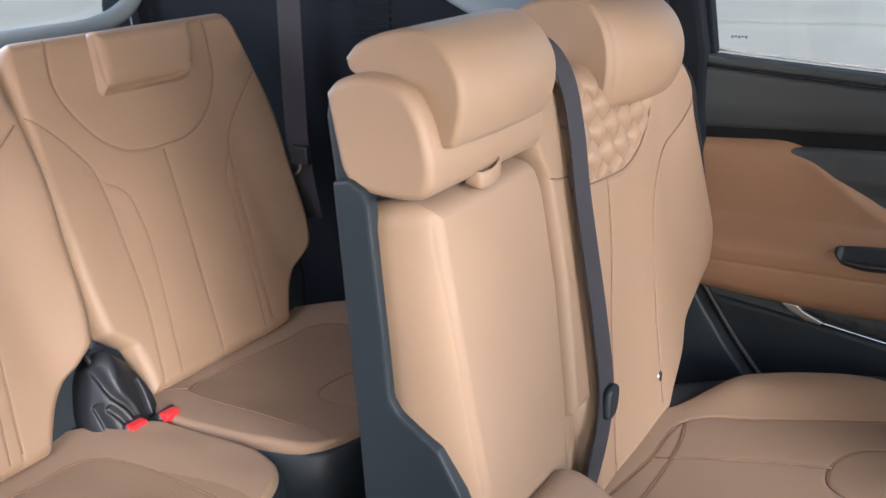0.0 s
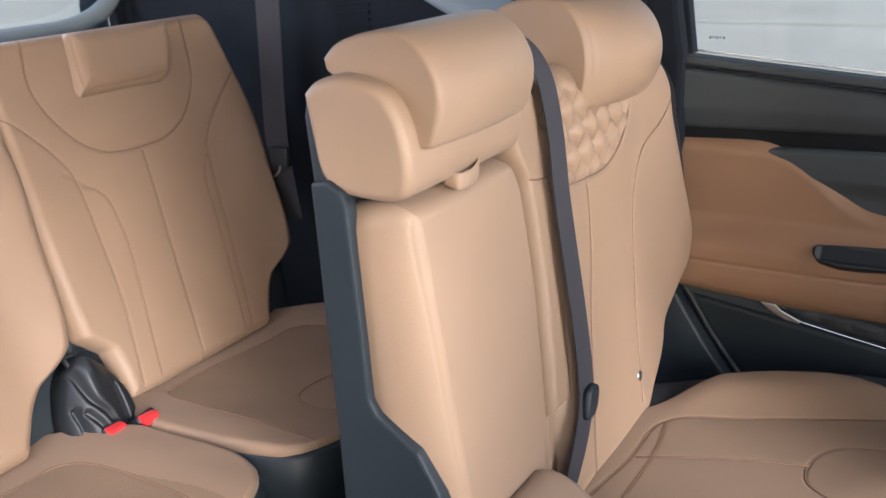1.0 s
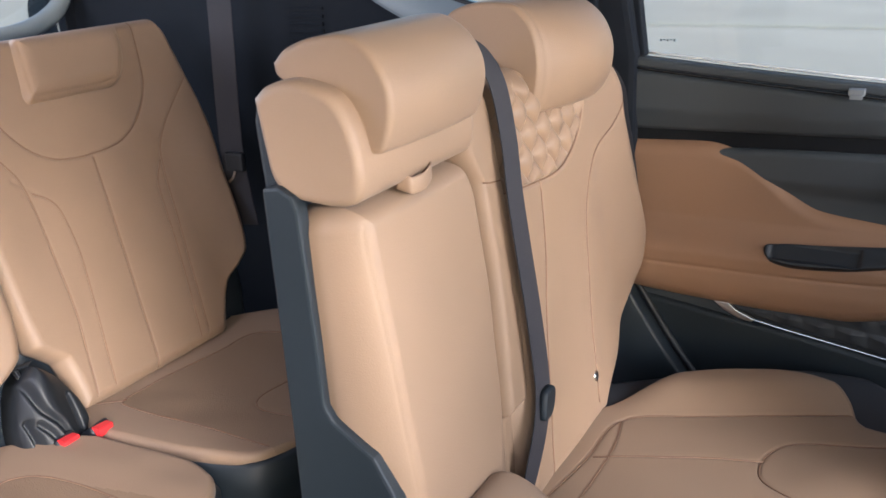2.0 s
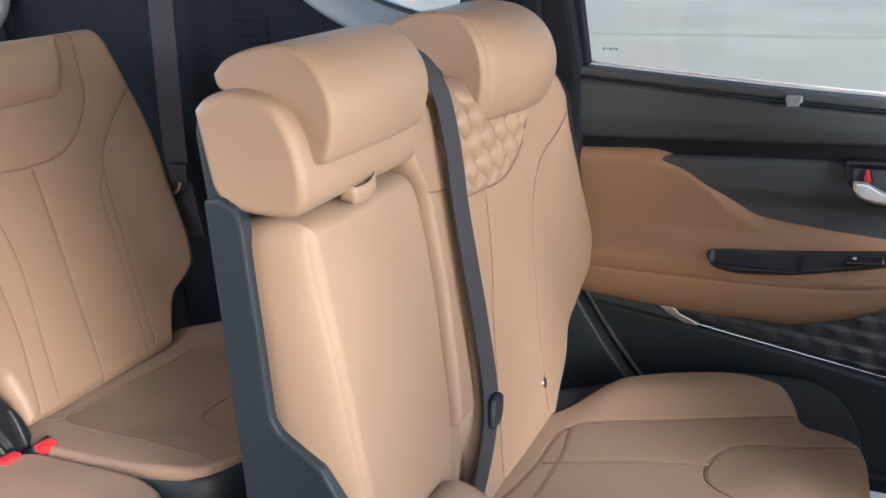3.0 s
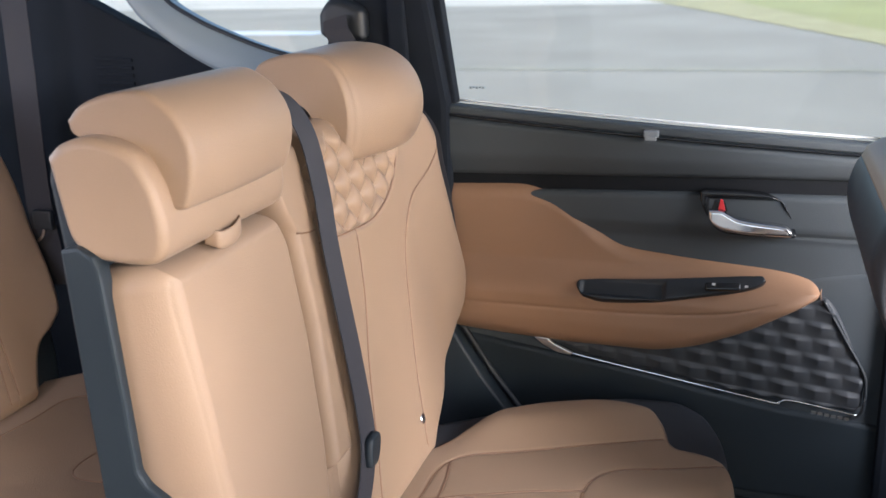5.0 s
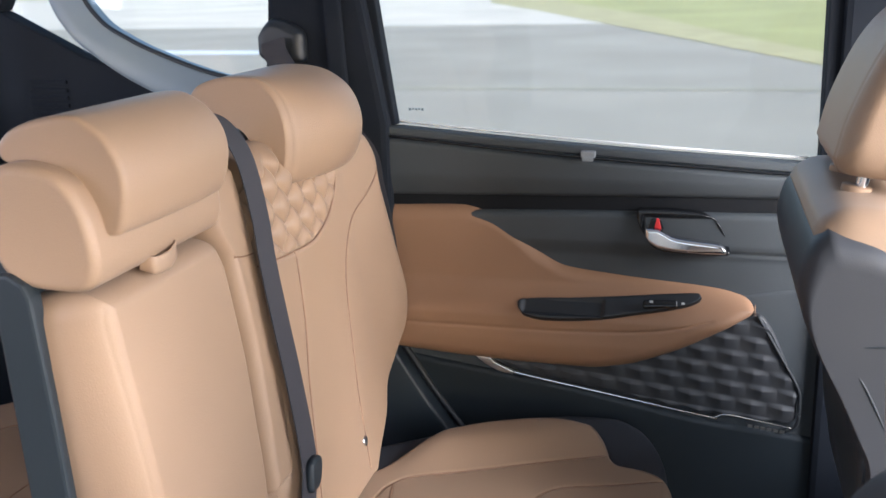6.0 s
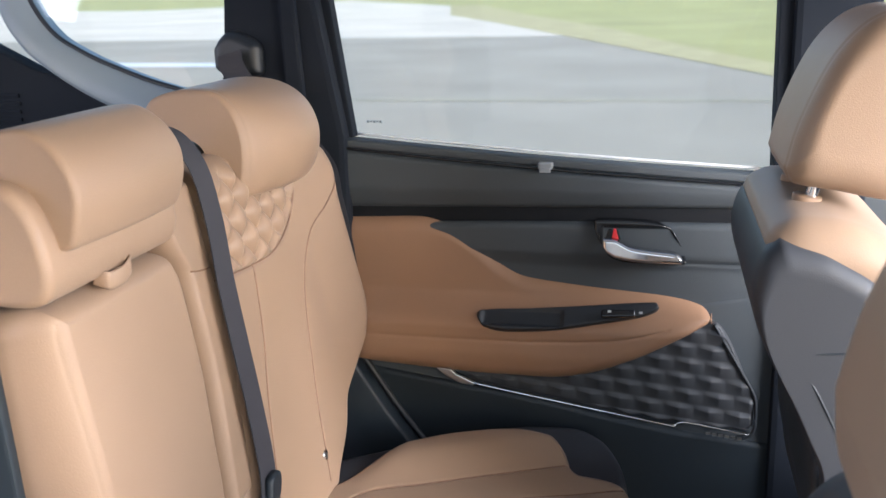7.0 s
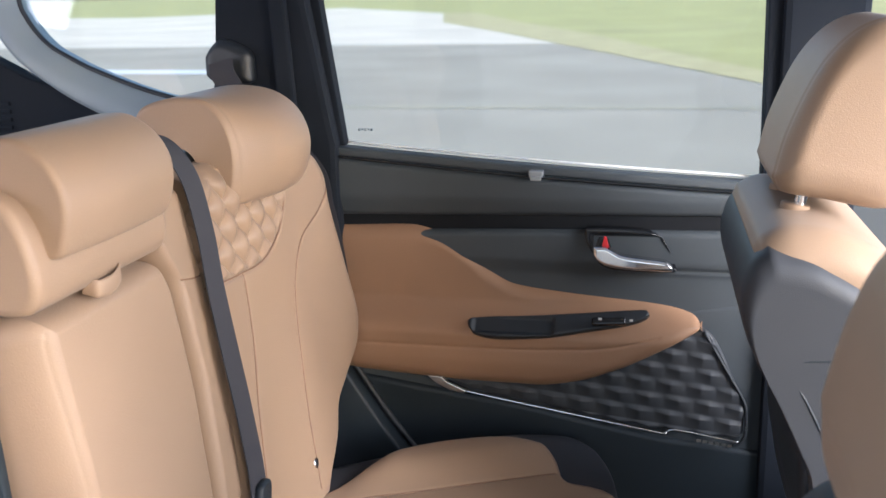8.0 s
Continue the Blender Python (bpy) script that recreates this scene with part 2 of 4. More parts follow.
def box(name, mat, parent, lo, hi, bevel=0.004, label="", smooth=False):
    return slab(name, mat, parent, [(lo[0], lo[1]), (hi[0], lo[1]), (hi[0], hi[1]), (lo[0], hi[1])], "z", lo[2], hi[2], bevel, label, smooth)


def tube(name, mat, parent, pts, radius, label="", n=10, sides=10, flat=(1.0, 1.0), up=(0, 0, 1)):
    """A rod along a smooth curve; flat scales its section across and along up."""
    line = spline(pts, n)
    verts, up = [], Vector(up)
    for i, p in enumerate(line):
        d = Vector(line[min(i + 1, len(line) - 1)] - line[max(i - 1, 0)]).normalized()
        a = d.cross(up).normalized()
        b = a.cross(d)
        r = radius(i / (len(line) - 1)) if callable(radius) else radius
        for k in range(sides):
            w = 2 * math.pi * k / sides
            verts.append(tuple(Vector(p) + r * (math.cos(w) * flat[0] * a + math.sin(w) * flat[1] * b)))
    m = len(line)
    faces = [(i * sides + j, i * sides + (j + 1) % sides, (i + 1) * sides + (j + 1) % sides, (i + 1) * sides + j) for i in range(m - 1) for j in range(sides)]
    faces += [tuple(range(sides)), tuple(range((m - 1) * sides, m * sides))]
    return mesh_object(name, verts, faces, mat, parent, label)


def strap(name, mat, parent, pts, width, across, thick=0.0016, label="", n=10):
    """A flat webbing along a curve; across: the direction of its width."""
    line = spline(pts, n)
    across = Vector(across).normalized()
    verts = []
    for i, p in enumerate(line):
        d = Vector(line[min(i + 1, len(line) - 1)] - line[max(i - 1, 0)]).normalized()
        a = (across - across.dot(d) * d).normalized()
        b = a.cross(d)
        for k, w in ((-1, -1), (1, -1), (1, 1), (-1, 1)):
            verts.append(tuple(Vector(p) + a * (k * width / 2) + b * (w * thick / 2)))
    m = len(line)
    faces = [(i * 4 + j, i * 4 + (j + 1) % 4, (i + 1) * 4 + (j + 1) % 4, (i + 1) * 4 + j) for i in range(m - 1) for j in range(4)]
    faces += [(0, 1, 2, 3), tuple(range((m - 1) * 4, m * 4))]
    return mesh_object(name, verts, faces, mat, parent, label, smooth=False)


def step(a, b, x):
    k = np.clip((x - a) / (b - a), 0, 1)
    return k * k * (3 - 2 * k)


# ---- outside ----
def ground_material(name, colours, size, rough=0.9):
    m = material(name, colours, rough, grain=0.5, grain_size=60, spots=0.3, spot_size=size, spec=0.2)
    return m


ASPHALT = ground_material("worn_grey_asphalt", (0.365, 0.332, 0.268), 0.35)
CONCRETE = ground_material("pale_concrete", (0.66, 0.60, 0.495), 0.2)
WEEDS = ground_material("weedy_joint", (0.365, 0.340, 0.258), 2.0)
GRASS = ground_material("dry_green_grass", (0.40, 0.385, 0.165), 0.25)
STRAW = ground_material("dry_straw_edge", (0.46, 0.41, 0.22), 1.2)


def sheet(name, mat, outline, z, label, category):
    o = mesh_object(name, [(x, y, z) for x, y in outline], [tuple(range(len(outline)))], mat, smooth=False)
    return tagged(o, label, category, kind="structure")


sheet("ground", GRASS, [(-900, -900), (900, -900), (900, 900), (-900, 900)], -0.02, "dry green grass field around the paved area", "ground")
sheet("road", ASPHALT, [(-60, -40), (9, -40), (6.2, 3), (2.1, 14.4), (-2.2, 26.2), (-60, 25.2)], 0.0, "worn grey asphalt of a wide paved yard", "asphalt")
sheet("pavement", CONCRETE, [(-2.2, 26.2), (-60, 25.2), (-110, 75), (-50, 69.7), (-37, 66), (-33, 76), (-31, 97), (-13.8, 65.5), (-9.5, 45.3), (-5.7, 35.7), (-3.0, 28.3)], 0.004, "pale concrete strip beyond the asphalt", "concrete")
sheet("road_edge", STRAW, [(6.2, 3), (2.1, 14.4), (-2.2, 26.2), (-3.0, 28.3), (-5.7, 35.7), (-9.5, 45.3), (-13.8, 65.5), (-11.5, 65.5), (-5.4, 43.8), (-1.2, 30.3), (0.9, 21.8), (2.5, 16.2), (6.8, 3)], 0.008, "dry straw-coloured edge of the grass", "verge")

sheet("road_joint", WEEDS, [(-14, 10.9), (9, 11.4), (9, 11.68), (-14, 11.18)], 0.006, "weeds along a joint in the asphalt", "weeds")
sheet("road_marking", WHITE, [(-11.6, 16.6), (-8.0, 16.5), (-8.0, 17.3), (-11.6, 17.6)], 0.006, "worn white road marking on the asphalt", "road marking")

# ---- car shell ----
tagged(box("floor", CARPET, None, (-1.75, -0.74, 0.26), (1.9, 0.74, 0.32), 0.01), "black carpeted car floor", "floor", kind="structure")
tagged(box("ceiling", HEADLINER, None, (-1.7, -0.66, 1.60), (1.3, 0.66, 1.64), 0.015), "light grey cloth headliner", "ceiling", kind="structure")


def wall(name, mat, outline, axis, a, b, label, category="wall", bevel=0.004):
    return tagged(slab(name, mat, None, outline, axis, a, b, bevel, ""), label, category, kind="structure")


# far side behind the rear door: lower trim, sloping window surround and rear post
wall("wall_west", PILLAR, [(-1.75, 0.30), (-0.22, 0.30), (-0.22, 1.20), (-0.56, 1.235), (-0.80, 1.31), (-0.98, 1.40), (-1.75, 1.25)], "y", 0.755, 0.80, "dark plastic side trim beside the third row")
wall("wall_west_rear_post", PILLAR, [(-1.75, 1.25), (-0.98, 1.40), (-0.85, 1.60), (-1.60, 1.60)], "y", 0.755, 0.80, "dark rear roof post trim", "trim")
wall("wall_south", CHARCOAL, [(-0.74, 0.30), (0.74, 0.30), (0.74, 1.195), (-0.74, 1.195)], "x", -1.62, -1.575, "dark lower tailgate trim")
wall("wall_south_post", PILLAR, [(0.73, 1.13), (0.80, 1.13), (0.80, 1.62), (0.70, 1.62)], "x", -1.66, -1.58, "dark tailgate post trim", "trim")
wall("wall_east", CHARCOAL, [(-1.75, 0.30), (0.0, 0.30), (-0.10, 0.55), (-0.22, 0.80), (-0.22, 1.17), (-1.75, 1.20)], "y", -0.80, -0.76, "dark side trim beside the third row")
wall("wall_north", CHARCOAL, [(-0.74, 0.30), (0.74, 0.30), (0.74, 1.05), (-0.74, 1.05)], "x", 1.75, 1.85, "dark bulkhead at the front of the cabin")
wall("wall_west_front", CHARCOAL, [(0.74, 0.30), (1.80, 0.30), (1.80, 1.08), (1.2, 1.16), (0.74, 1.18)], "y", 0.755, 0.80, "dark trim of the front door")
# unseen rail, added to keep high sky light off the near seat sides
tagged(box("shading_rail", HEADLINER, None, (-1.7, -0.74, 1.49), (1.3, -0.66, 1.62), 0.02), "light grey unseen rail added over the open door to block high sky", "trim", kind="structure")

# ---- second row, upright part ----
B2_O, B2_V = np.array((-0.10, 0.0, 0.70)), (-0.16, 0.0, 0.987)
B2_N = (0.987, 0.0, 0.16)
Y = (0, 1, 0)


def quilt(u, v, du, dv, u0=0.0, v0=0.0):
    """Diamond stitching: distance-like wave, 0 on the stitch lines, 1 in the middle of a diamond."""
    a, b = (u - u0) / du + (v - v0) / dv, (u - u0) / du - (v - v0) / dv
    return np.abs(np.sin(np.pi * a) * np.sin(np.pi * b)) ** 0.5


def make_rear_bench():
    seat = base("rear_bench_seat", (-0.05, 0.25, 0.32), "tan leather second-row bench seat with quilted shoulder and dark shell", "car seat")
    # left outer backrest
    quilt_edge = [(0.16, 0.385), (0.234, 0.378), (0.303, 0.372), (0.37, 0.37), (0.425, 0.383), (0.47, 0.405), (0.50, 0.435), (0.514, 0.47), (0.512, 0.54)]

    def relief(u, v):
        line = pchip(*zip(*sorted(quilt_edge[:-1])), np.clip(u, 0.16, 0.514))
        inside = step(0.0, 0.014, v - line) * step(0.524, 0.508, u) * step(0.535, 0.50, v + 0.25 * np.clip(0.30 - u, 0, 1))
        wing = 0.03 * step(0.52, 0.68, u) * step(0.02, 0.2, v)
        return inside * (-0.012 + 0.017 * quilt(u, v, 0.052, 0.068, 0.30, 0.41)) + wing

    def stitches():
        """Diagonal stitch lines of the quilted shoulder, cut off at its edge."""
        rows = []
        for lean in (-1, 1):
            for k in range(-9, 12):
                pts = []
                for v in np.linspace(0.372, 0.500, 33):
                    u = 0.30 + 0.052 * (k - lean * (v - 0.41) / 0.068)
                    edge = float(pchip(*zip(*sorted(quilt_edge[:-1])), np.clip(u, 0.16, 0.514)))
                    if 0.20 < u < 0.508 and v > edge + 0.007:
                        pts.append((u, v))
                if len(pts) > 4:
                    rows.append(([pts[0], pts[len(pts) // 2], pts[-1]], 0.002, 0.0004, 0.0))
        return rows

    pad("backrest", LEATHER, seat, B2_O, Y, B2_V, B2_N,
        [(-0.08, 0.09), (0.02, 0.11), (0.3, 0.16), (0.54, 0.18)],
        [(-0.08, 0.43), (-0.03, 0.485), (0.02, 0.552), (0.06, 0.582), (0.09, 0.63), (0.14, 0.682), (0.2, 0.690), (0.28, 0.682), (0.40, 0.668), (0.44, 0.672), (0.48, 0.655), (0.515, 0.61), (0.54, 0.55)],
        0.05, 0.045, [(quilt_edge, 0.0029, 0.0058, 0.0006), ([(0.303, 0.372), (0.283, 0.27), (0.25, 0.177), (0.21, 0.02), (0.19, -0.08)], 0.0022, 0.0046, 0.0004),
                      ([(0.66, 0.44), (0.60, 0.395), (0.535, 0.362), (0.48, 0.31), (0.445, 0.23), (0.416, 0.105), (0.40, -0.03)], 0.0022, 0.0046, 0.0006)] + stitches(),
        relief, 0.05, (0.02, 0.05), 290, 300, wave=0.0005, thread=SEAM)
    pad("back_shell", NAVY, seat, B2_O - np.array((0.055, 0, 0)), Y, B2_V, B2_N,
        [(-0.10, 0.10), (0.3, 0.14), (0.545, 0.16)], [(-0.10, 0.47), (0.02, 0.55), (0.10, 0.595), (0.15, 0.67), (0.21, 0.685), (0.30, 0.68), (0.42, 0.65), (0.52, 0.60), (0.545, 0.56)],
        0.02, 0.02, back=0.05, corner=(0.02, 0.05), nu=40, nv=50)
    # middle backrest: fold-down armrest, upper block, side strip
    pad("armrest_panel", LEATHER, seat, B2_O + np.array((-0.006, 0, 0)), Y, B2_V, B2_N,
        [(-0.08, -0.155), (0.1, -0.155), (0.3, -0.155), (0.458, -0.152)], [(-0.08, 0.045), (0.05, 0.080), (0.1, 0.098), (0.2, 0.114), (0.3, 0.125), (0.40, 0.126), (0.458, 0.104)],
        0.058, 0.028, [([(-0.137, -0.07), (-0.139, 0.2), (-0.139, 0.40), (-0.136, 0.436)], 0.0018, 0.0010, 0.0)], lambda u, v: 0.003 * np.exp(-((u / 0.12) ** 2)), 0.06, (0.02, 0.03), 200, 260, power=1.9, wave=0.0006)
    pad("side_strip", LEATHER, seat, B2_O - np.array((0.004, 0, 0)), Y, B2_V, B2_N,
        [(0.085, 0.098), (0.2, 0.117), (0.3, 0.128), (0.40, 0.128), (0.45, 0.108), (0.53, 0.085)], [(0.085, 0.160), (0.13, 0.172), (0.2, 0.186), (0.27, 0.196), (0.34, 0.197), (0.48, 0.192), (0.53, 0.185)],
        0.03, 0.014, [([(0.10, 0.425), (0.148, 0.408), (0.205, 0.40)], 0.0022, 0.0035, 0.0002)], None, 0.05, (0.008, 0.02), 60, 130, thread=SEAM)
    pad("lower_strip", LEATHER, seat, B2_O + np.array((-0.022, 0, 0)), Y, B2_V, B2_N,
        [(-0.10, 0.03), (0.05, 0.062), (0.12, 0.08)], [(-0.10, 0.100), (0.02, 0.150), (0.12, 0.178)],
        0.02, 0.012, [([(0.075, -0.1), (0.110, 0.12)], 0.0022, 0.0035, 0.0002)], None, 0.03, (0.008, 0.01), 24, 50)
    bolster("upper_block", LEATHER, seat,
            [(-0.300, 1.262), (-0.284, 1.275), (-0.254, 1.283), (-0.217, 1.277), (-0.194, 1.264), (-0.178, 1.238), (-0.170, 1.208), (-0.168, 1.180), (-0.176, 1.160), (-0.196, 1.151), (-0.242, 1.152), (-0.266, 1.158), (-0.284, 1.174), (-0.292, 1.21)],
            -0.158, 0.118, (0.011, 0.02), n=70, power=2.0)
    tube("pull_loop", LEATHER, seat, [(-0.186, -0.054, 1.156), (-0.172, -0.052, 1.152), (-0.168, -0.044, 1.151), (-0.166, -0.030, 1.152), (-0.168, -0.014, 1.155), (-0.172, -0.006, 1.159), (-0.186, -0.003, 1.164)], 0.0085, "tan leather pull loop of the armrest", 8, 12, (0.22, 1.2))
    # dark side cheek of the split
    slab("side_cheek", NAVY, seat, [(-0.272, 0.40), (-0.280, 0.85), (-0.290, 1.142), (-0.291, 1.166), (-0.270, 1.170), (-0.252, 1.160), (-0.246, 1.146), (-0.236, 0.998), (-0.232, 0.912), (-0.222, 0.896), (-0.170, 0.862), (-0.142, 0.812), (-0.115, 0.74), (-0.09, 0.40)],
         "y", -0.167, -0.146, 0.004, "dark blue-grey plastic side cheek")
    slab("back_panel", NAVY, seat, [(-0.280, 0.45), (-0.292, 1.05), (-0.306, 1.235), (-0.300, 1.262), (-0.27, 1.25), (-0.250, 0.9), (-0.20, 0.45)], "y", -0.150, 0.15, 0.006)
    # cushion, one piece over two thirds of the width
    arc = [(0.40, 0.50), (0.30, 0.455), (0.215, 0.425), (0.180, 0.385), (0.172, 0.335), (0.19, 0.295), (0.26, 0.26), (0.36, 0.25)]
    arc = [(b, a) for a, b in arc]

    def cushion_relief(u, v):
        along = np.interp(v, [-0.06, 0.034, 0.152, 0.29], [0.39, 0.438, 0.485, 0.546])
        wing = 0.022 * step(-0.005, 0.11, u - along) * step(-0.1, 0.0, v) * step(0.318, 0.268, v)
        return wing - 0.03 * step(0.35, 0.43, v) ** 2 + 0.01 * np.exp(-(((u - 0.35) / 0.1) ** 2 + ((v - 0.28) / 0.08) ** 2))

    pad("cushion", LEATHER, seat, (0, 0, 0.652), Y, (1, 0, 0), (0, 0, 1),
        [(-0.135, -0.14), (0.0, -0.145), (0.2, -0.145), (0.402, -0.14)],
        [(-0.135, 0.40), (-0.09, 0.455), (-0.045, 0.525), (0.0, 0.585), (0.08, 0.632), (0.18, 0.662), (0.235, 0.652), (0.268, 0.610), (0.288, 0.562), (0.300, 0.551), (0.330, 0.546), (0.365, 0.530), (0.390, 0.490), (0.402, 0.42)],
        0.045, 0.038, [([(0.10, -0.09), (0.25, -0.068), (0.39, -0.055), (0.45, 0.05), (0.51, 0.18), (0.555, 0.285)], 0.0025, 0.0046, 0.0008),
                     ([(0.39, -0.055), (0.30, -0.04), (0.17, -0.04), (0.1, -0.04)], 0.0022, 0.0035, 0.0004),
                     ([(0.265, -0.06), (0.32, 0.06), (0.355, 0.175)], 0.0022, 0.0035, 0.0004), (arc, 0.0022, 0.0046, 0.0006)],
        cushion_relief, 0.08, (0.03, 0.03), 320, 280, wave=0.0006, thread=SEAM)
    pad("cushion_base", SEATGREY, seat, (0, 0, 0.648), Y, (1, 0, 0), (0, 0, 1),
        [(-0.15, -0.13), (0.2, -0.13), (0.385, -0.13)], [(-0.15, 0.50), (0.0, 0.61), (0.1, 0.672), (0.2, 0.716), (0.27, 0.722), (0.325, 0.685), (0.360, 0.610), (0.385, 0.52)],
        0.025, 0.02, back=0.12, corner=(0.02, 0.03), nu=40, nv=50, label="dark plastic seat base with curved rim")
    bolster("middle_cushion", LEATHER, seat, [(-0.13, 0.69), (-0.115, 0.746), (-0.085, 0.760), (-0.04, 0.740), (0.0, 0.70), (0.0, 0.65), (-0.1, 0.64)], -0.15, 0.030, 0.02, n=40, power=2.2)
    box("plinth", BLACK, seat, (-0.2, -0.10, 0.318), (0.30, 0.60, 0.52), 0.01)
    anchor = tube("child_anchor_button", CHROME, seat, [(-0.112, 0.397, 0.714), (-0.106, 0.397, 0.717), (-0.1015, 0.397, 0.718)], 0.0085, "small round chrome anchor button", 3, 20)
    tube("button_core", BLACK, anchor, [(-0.104, 0.397, 0.717), (-0.1005, 0.397, 0.718)], 0.0045, "black button centre", 2, 16)
    return seat


make_rear_bench()


def make_headrest(profile, y0, y1, at, label, bow, rnd, post_y, post_x, post_z, **more):
    h = base("headrest", at, label, "headrest", "second row headrests")
    bolster("pad", LEATHER, h, profile, y0, y1, rnd, n=70, power=2.6, bow=bow, **more)
    for y in post_y:
        tube("post", CHROME, h, [(post_x, y, post_z - 0.06), (post_x - 0.004, y, post_z), (post_x - 0.01, y, post_z + 0.05)], 0.006)
    return h


make_headrest([(-0.290, 1.296), (-0.284, 1.282), (-0.256, 1.275), (-0.224, 1.268), (-0.203, 1.256), (-0.192, 1.238), (-0.181, 1.216), (-0.164, 1.206), (-0.148, 1.210), (-0.138, 1.232), (-0.134, 1.256), (-0.138, 1.280), (-0.153, 1.304), (-0.174, 1.320), (-0.198, 1.328), (-0.238, 1.324), (-0.272, 1.312)],
              -0.131, 0.103, (-0.22, -0.01, 1.2), "tan leather middle headrest with forward-curved face", 0.010, (0.009, 0.026), (-0.07, 0.05), -0.235, 1.25, drop=(0.002, 0.03))
make_headrest([(-0.326, 1.284), (-0.318, 1.264), (-0.280, 1.253), (-0.243, 1.240), (-0.225, 1.210), (-0.212, 1.176), (-0.184, 1.160), (-0.144, 1.162), (-0.120, 1.196), (-0.116, 1.242), (-0.140, 1.284), (-0.190, 1.311), (-0.255, 1.318), (-0.306, 1.306)],
              0.322, 0.596, (-0.22, 0.47, 1.2), "tan leather outer headrest with forward-curved face", 0.058, (0.006, 0.03), (0.40, 0.54), -0.25, 1.22, seam=[(0.334, 0.002)], drop=(0.008, 0.085))

# middle seat belt, from the bench top to its anchor
belt = base("seat_belt", (-0.1, 0.14, 0.70), "charcoal webbing middle seat belt lying over the backrest", "seat belt")
strap("webbing", WEBBING, belt, [(-0.31, 0.19, 1.22), (-0.268, 0.186, 1.272), (-0.215, 0.186, 1.279), (-0.178, 0.190, 1.235), (-0.160, 0.190, 1.16), (-0.148, 0.184, 1.08), (-0.134, 0.180, 1.00), (-0.118, 0.176, 0.91), (-0.102, 0.168, 0.81), (-0.096, 0.146, 0.757), (-0.095, 0.110, 0.70), (-0.10, 0.09, 0.65)], 0.044, (0.04, 1, 0))
pad("tongue", NAVY, belt, (-0.088, 0.164, 0.79), Y, (-0.05, 0, 1), (1, 0, 0.05), [(-0.026, -0.020), (-0.01, -0.018), (0.018, -0.010)], [(-0.026, 0.004), (-0.010, 0.018), (0.008, 0.023), (0.018, 0.020)], 0.005, 0.005, back=0.006, corner=(0.008, 0.008), nu=16, nv=16, label="black plastic belt tongue")
slab("label_tag", WHITE, belt, [(0.160, 0.733), (0.170, 0.731), (0.166, 0.757), (0.156, 0.757)], "x", -0.1025, -0.1005, 0, "small pale printed tag")

# ---- third row ----
B3_O, B3_V, B3_N = np.array((-0.94, 0.0, 0.70)), (-0.40, 0.0, 0.917), (0.917, 0.0, 0.40)


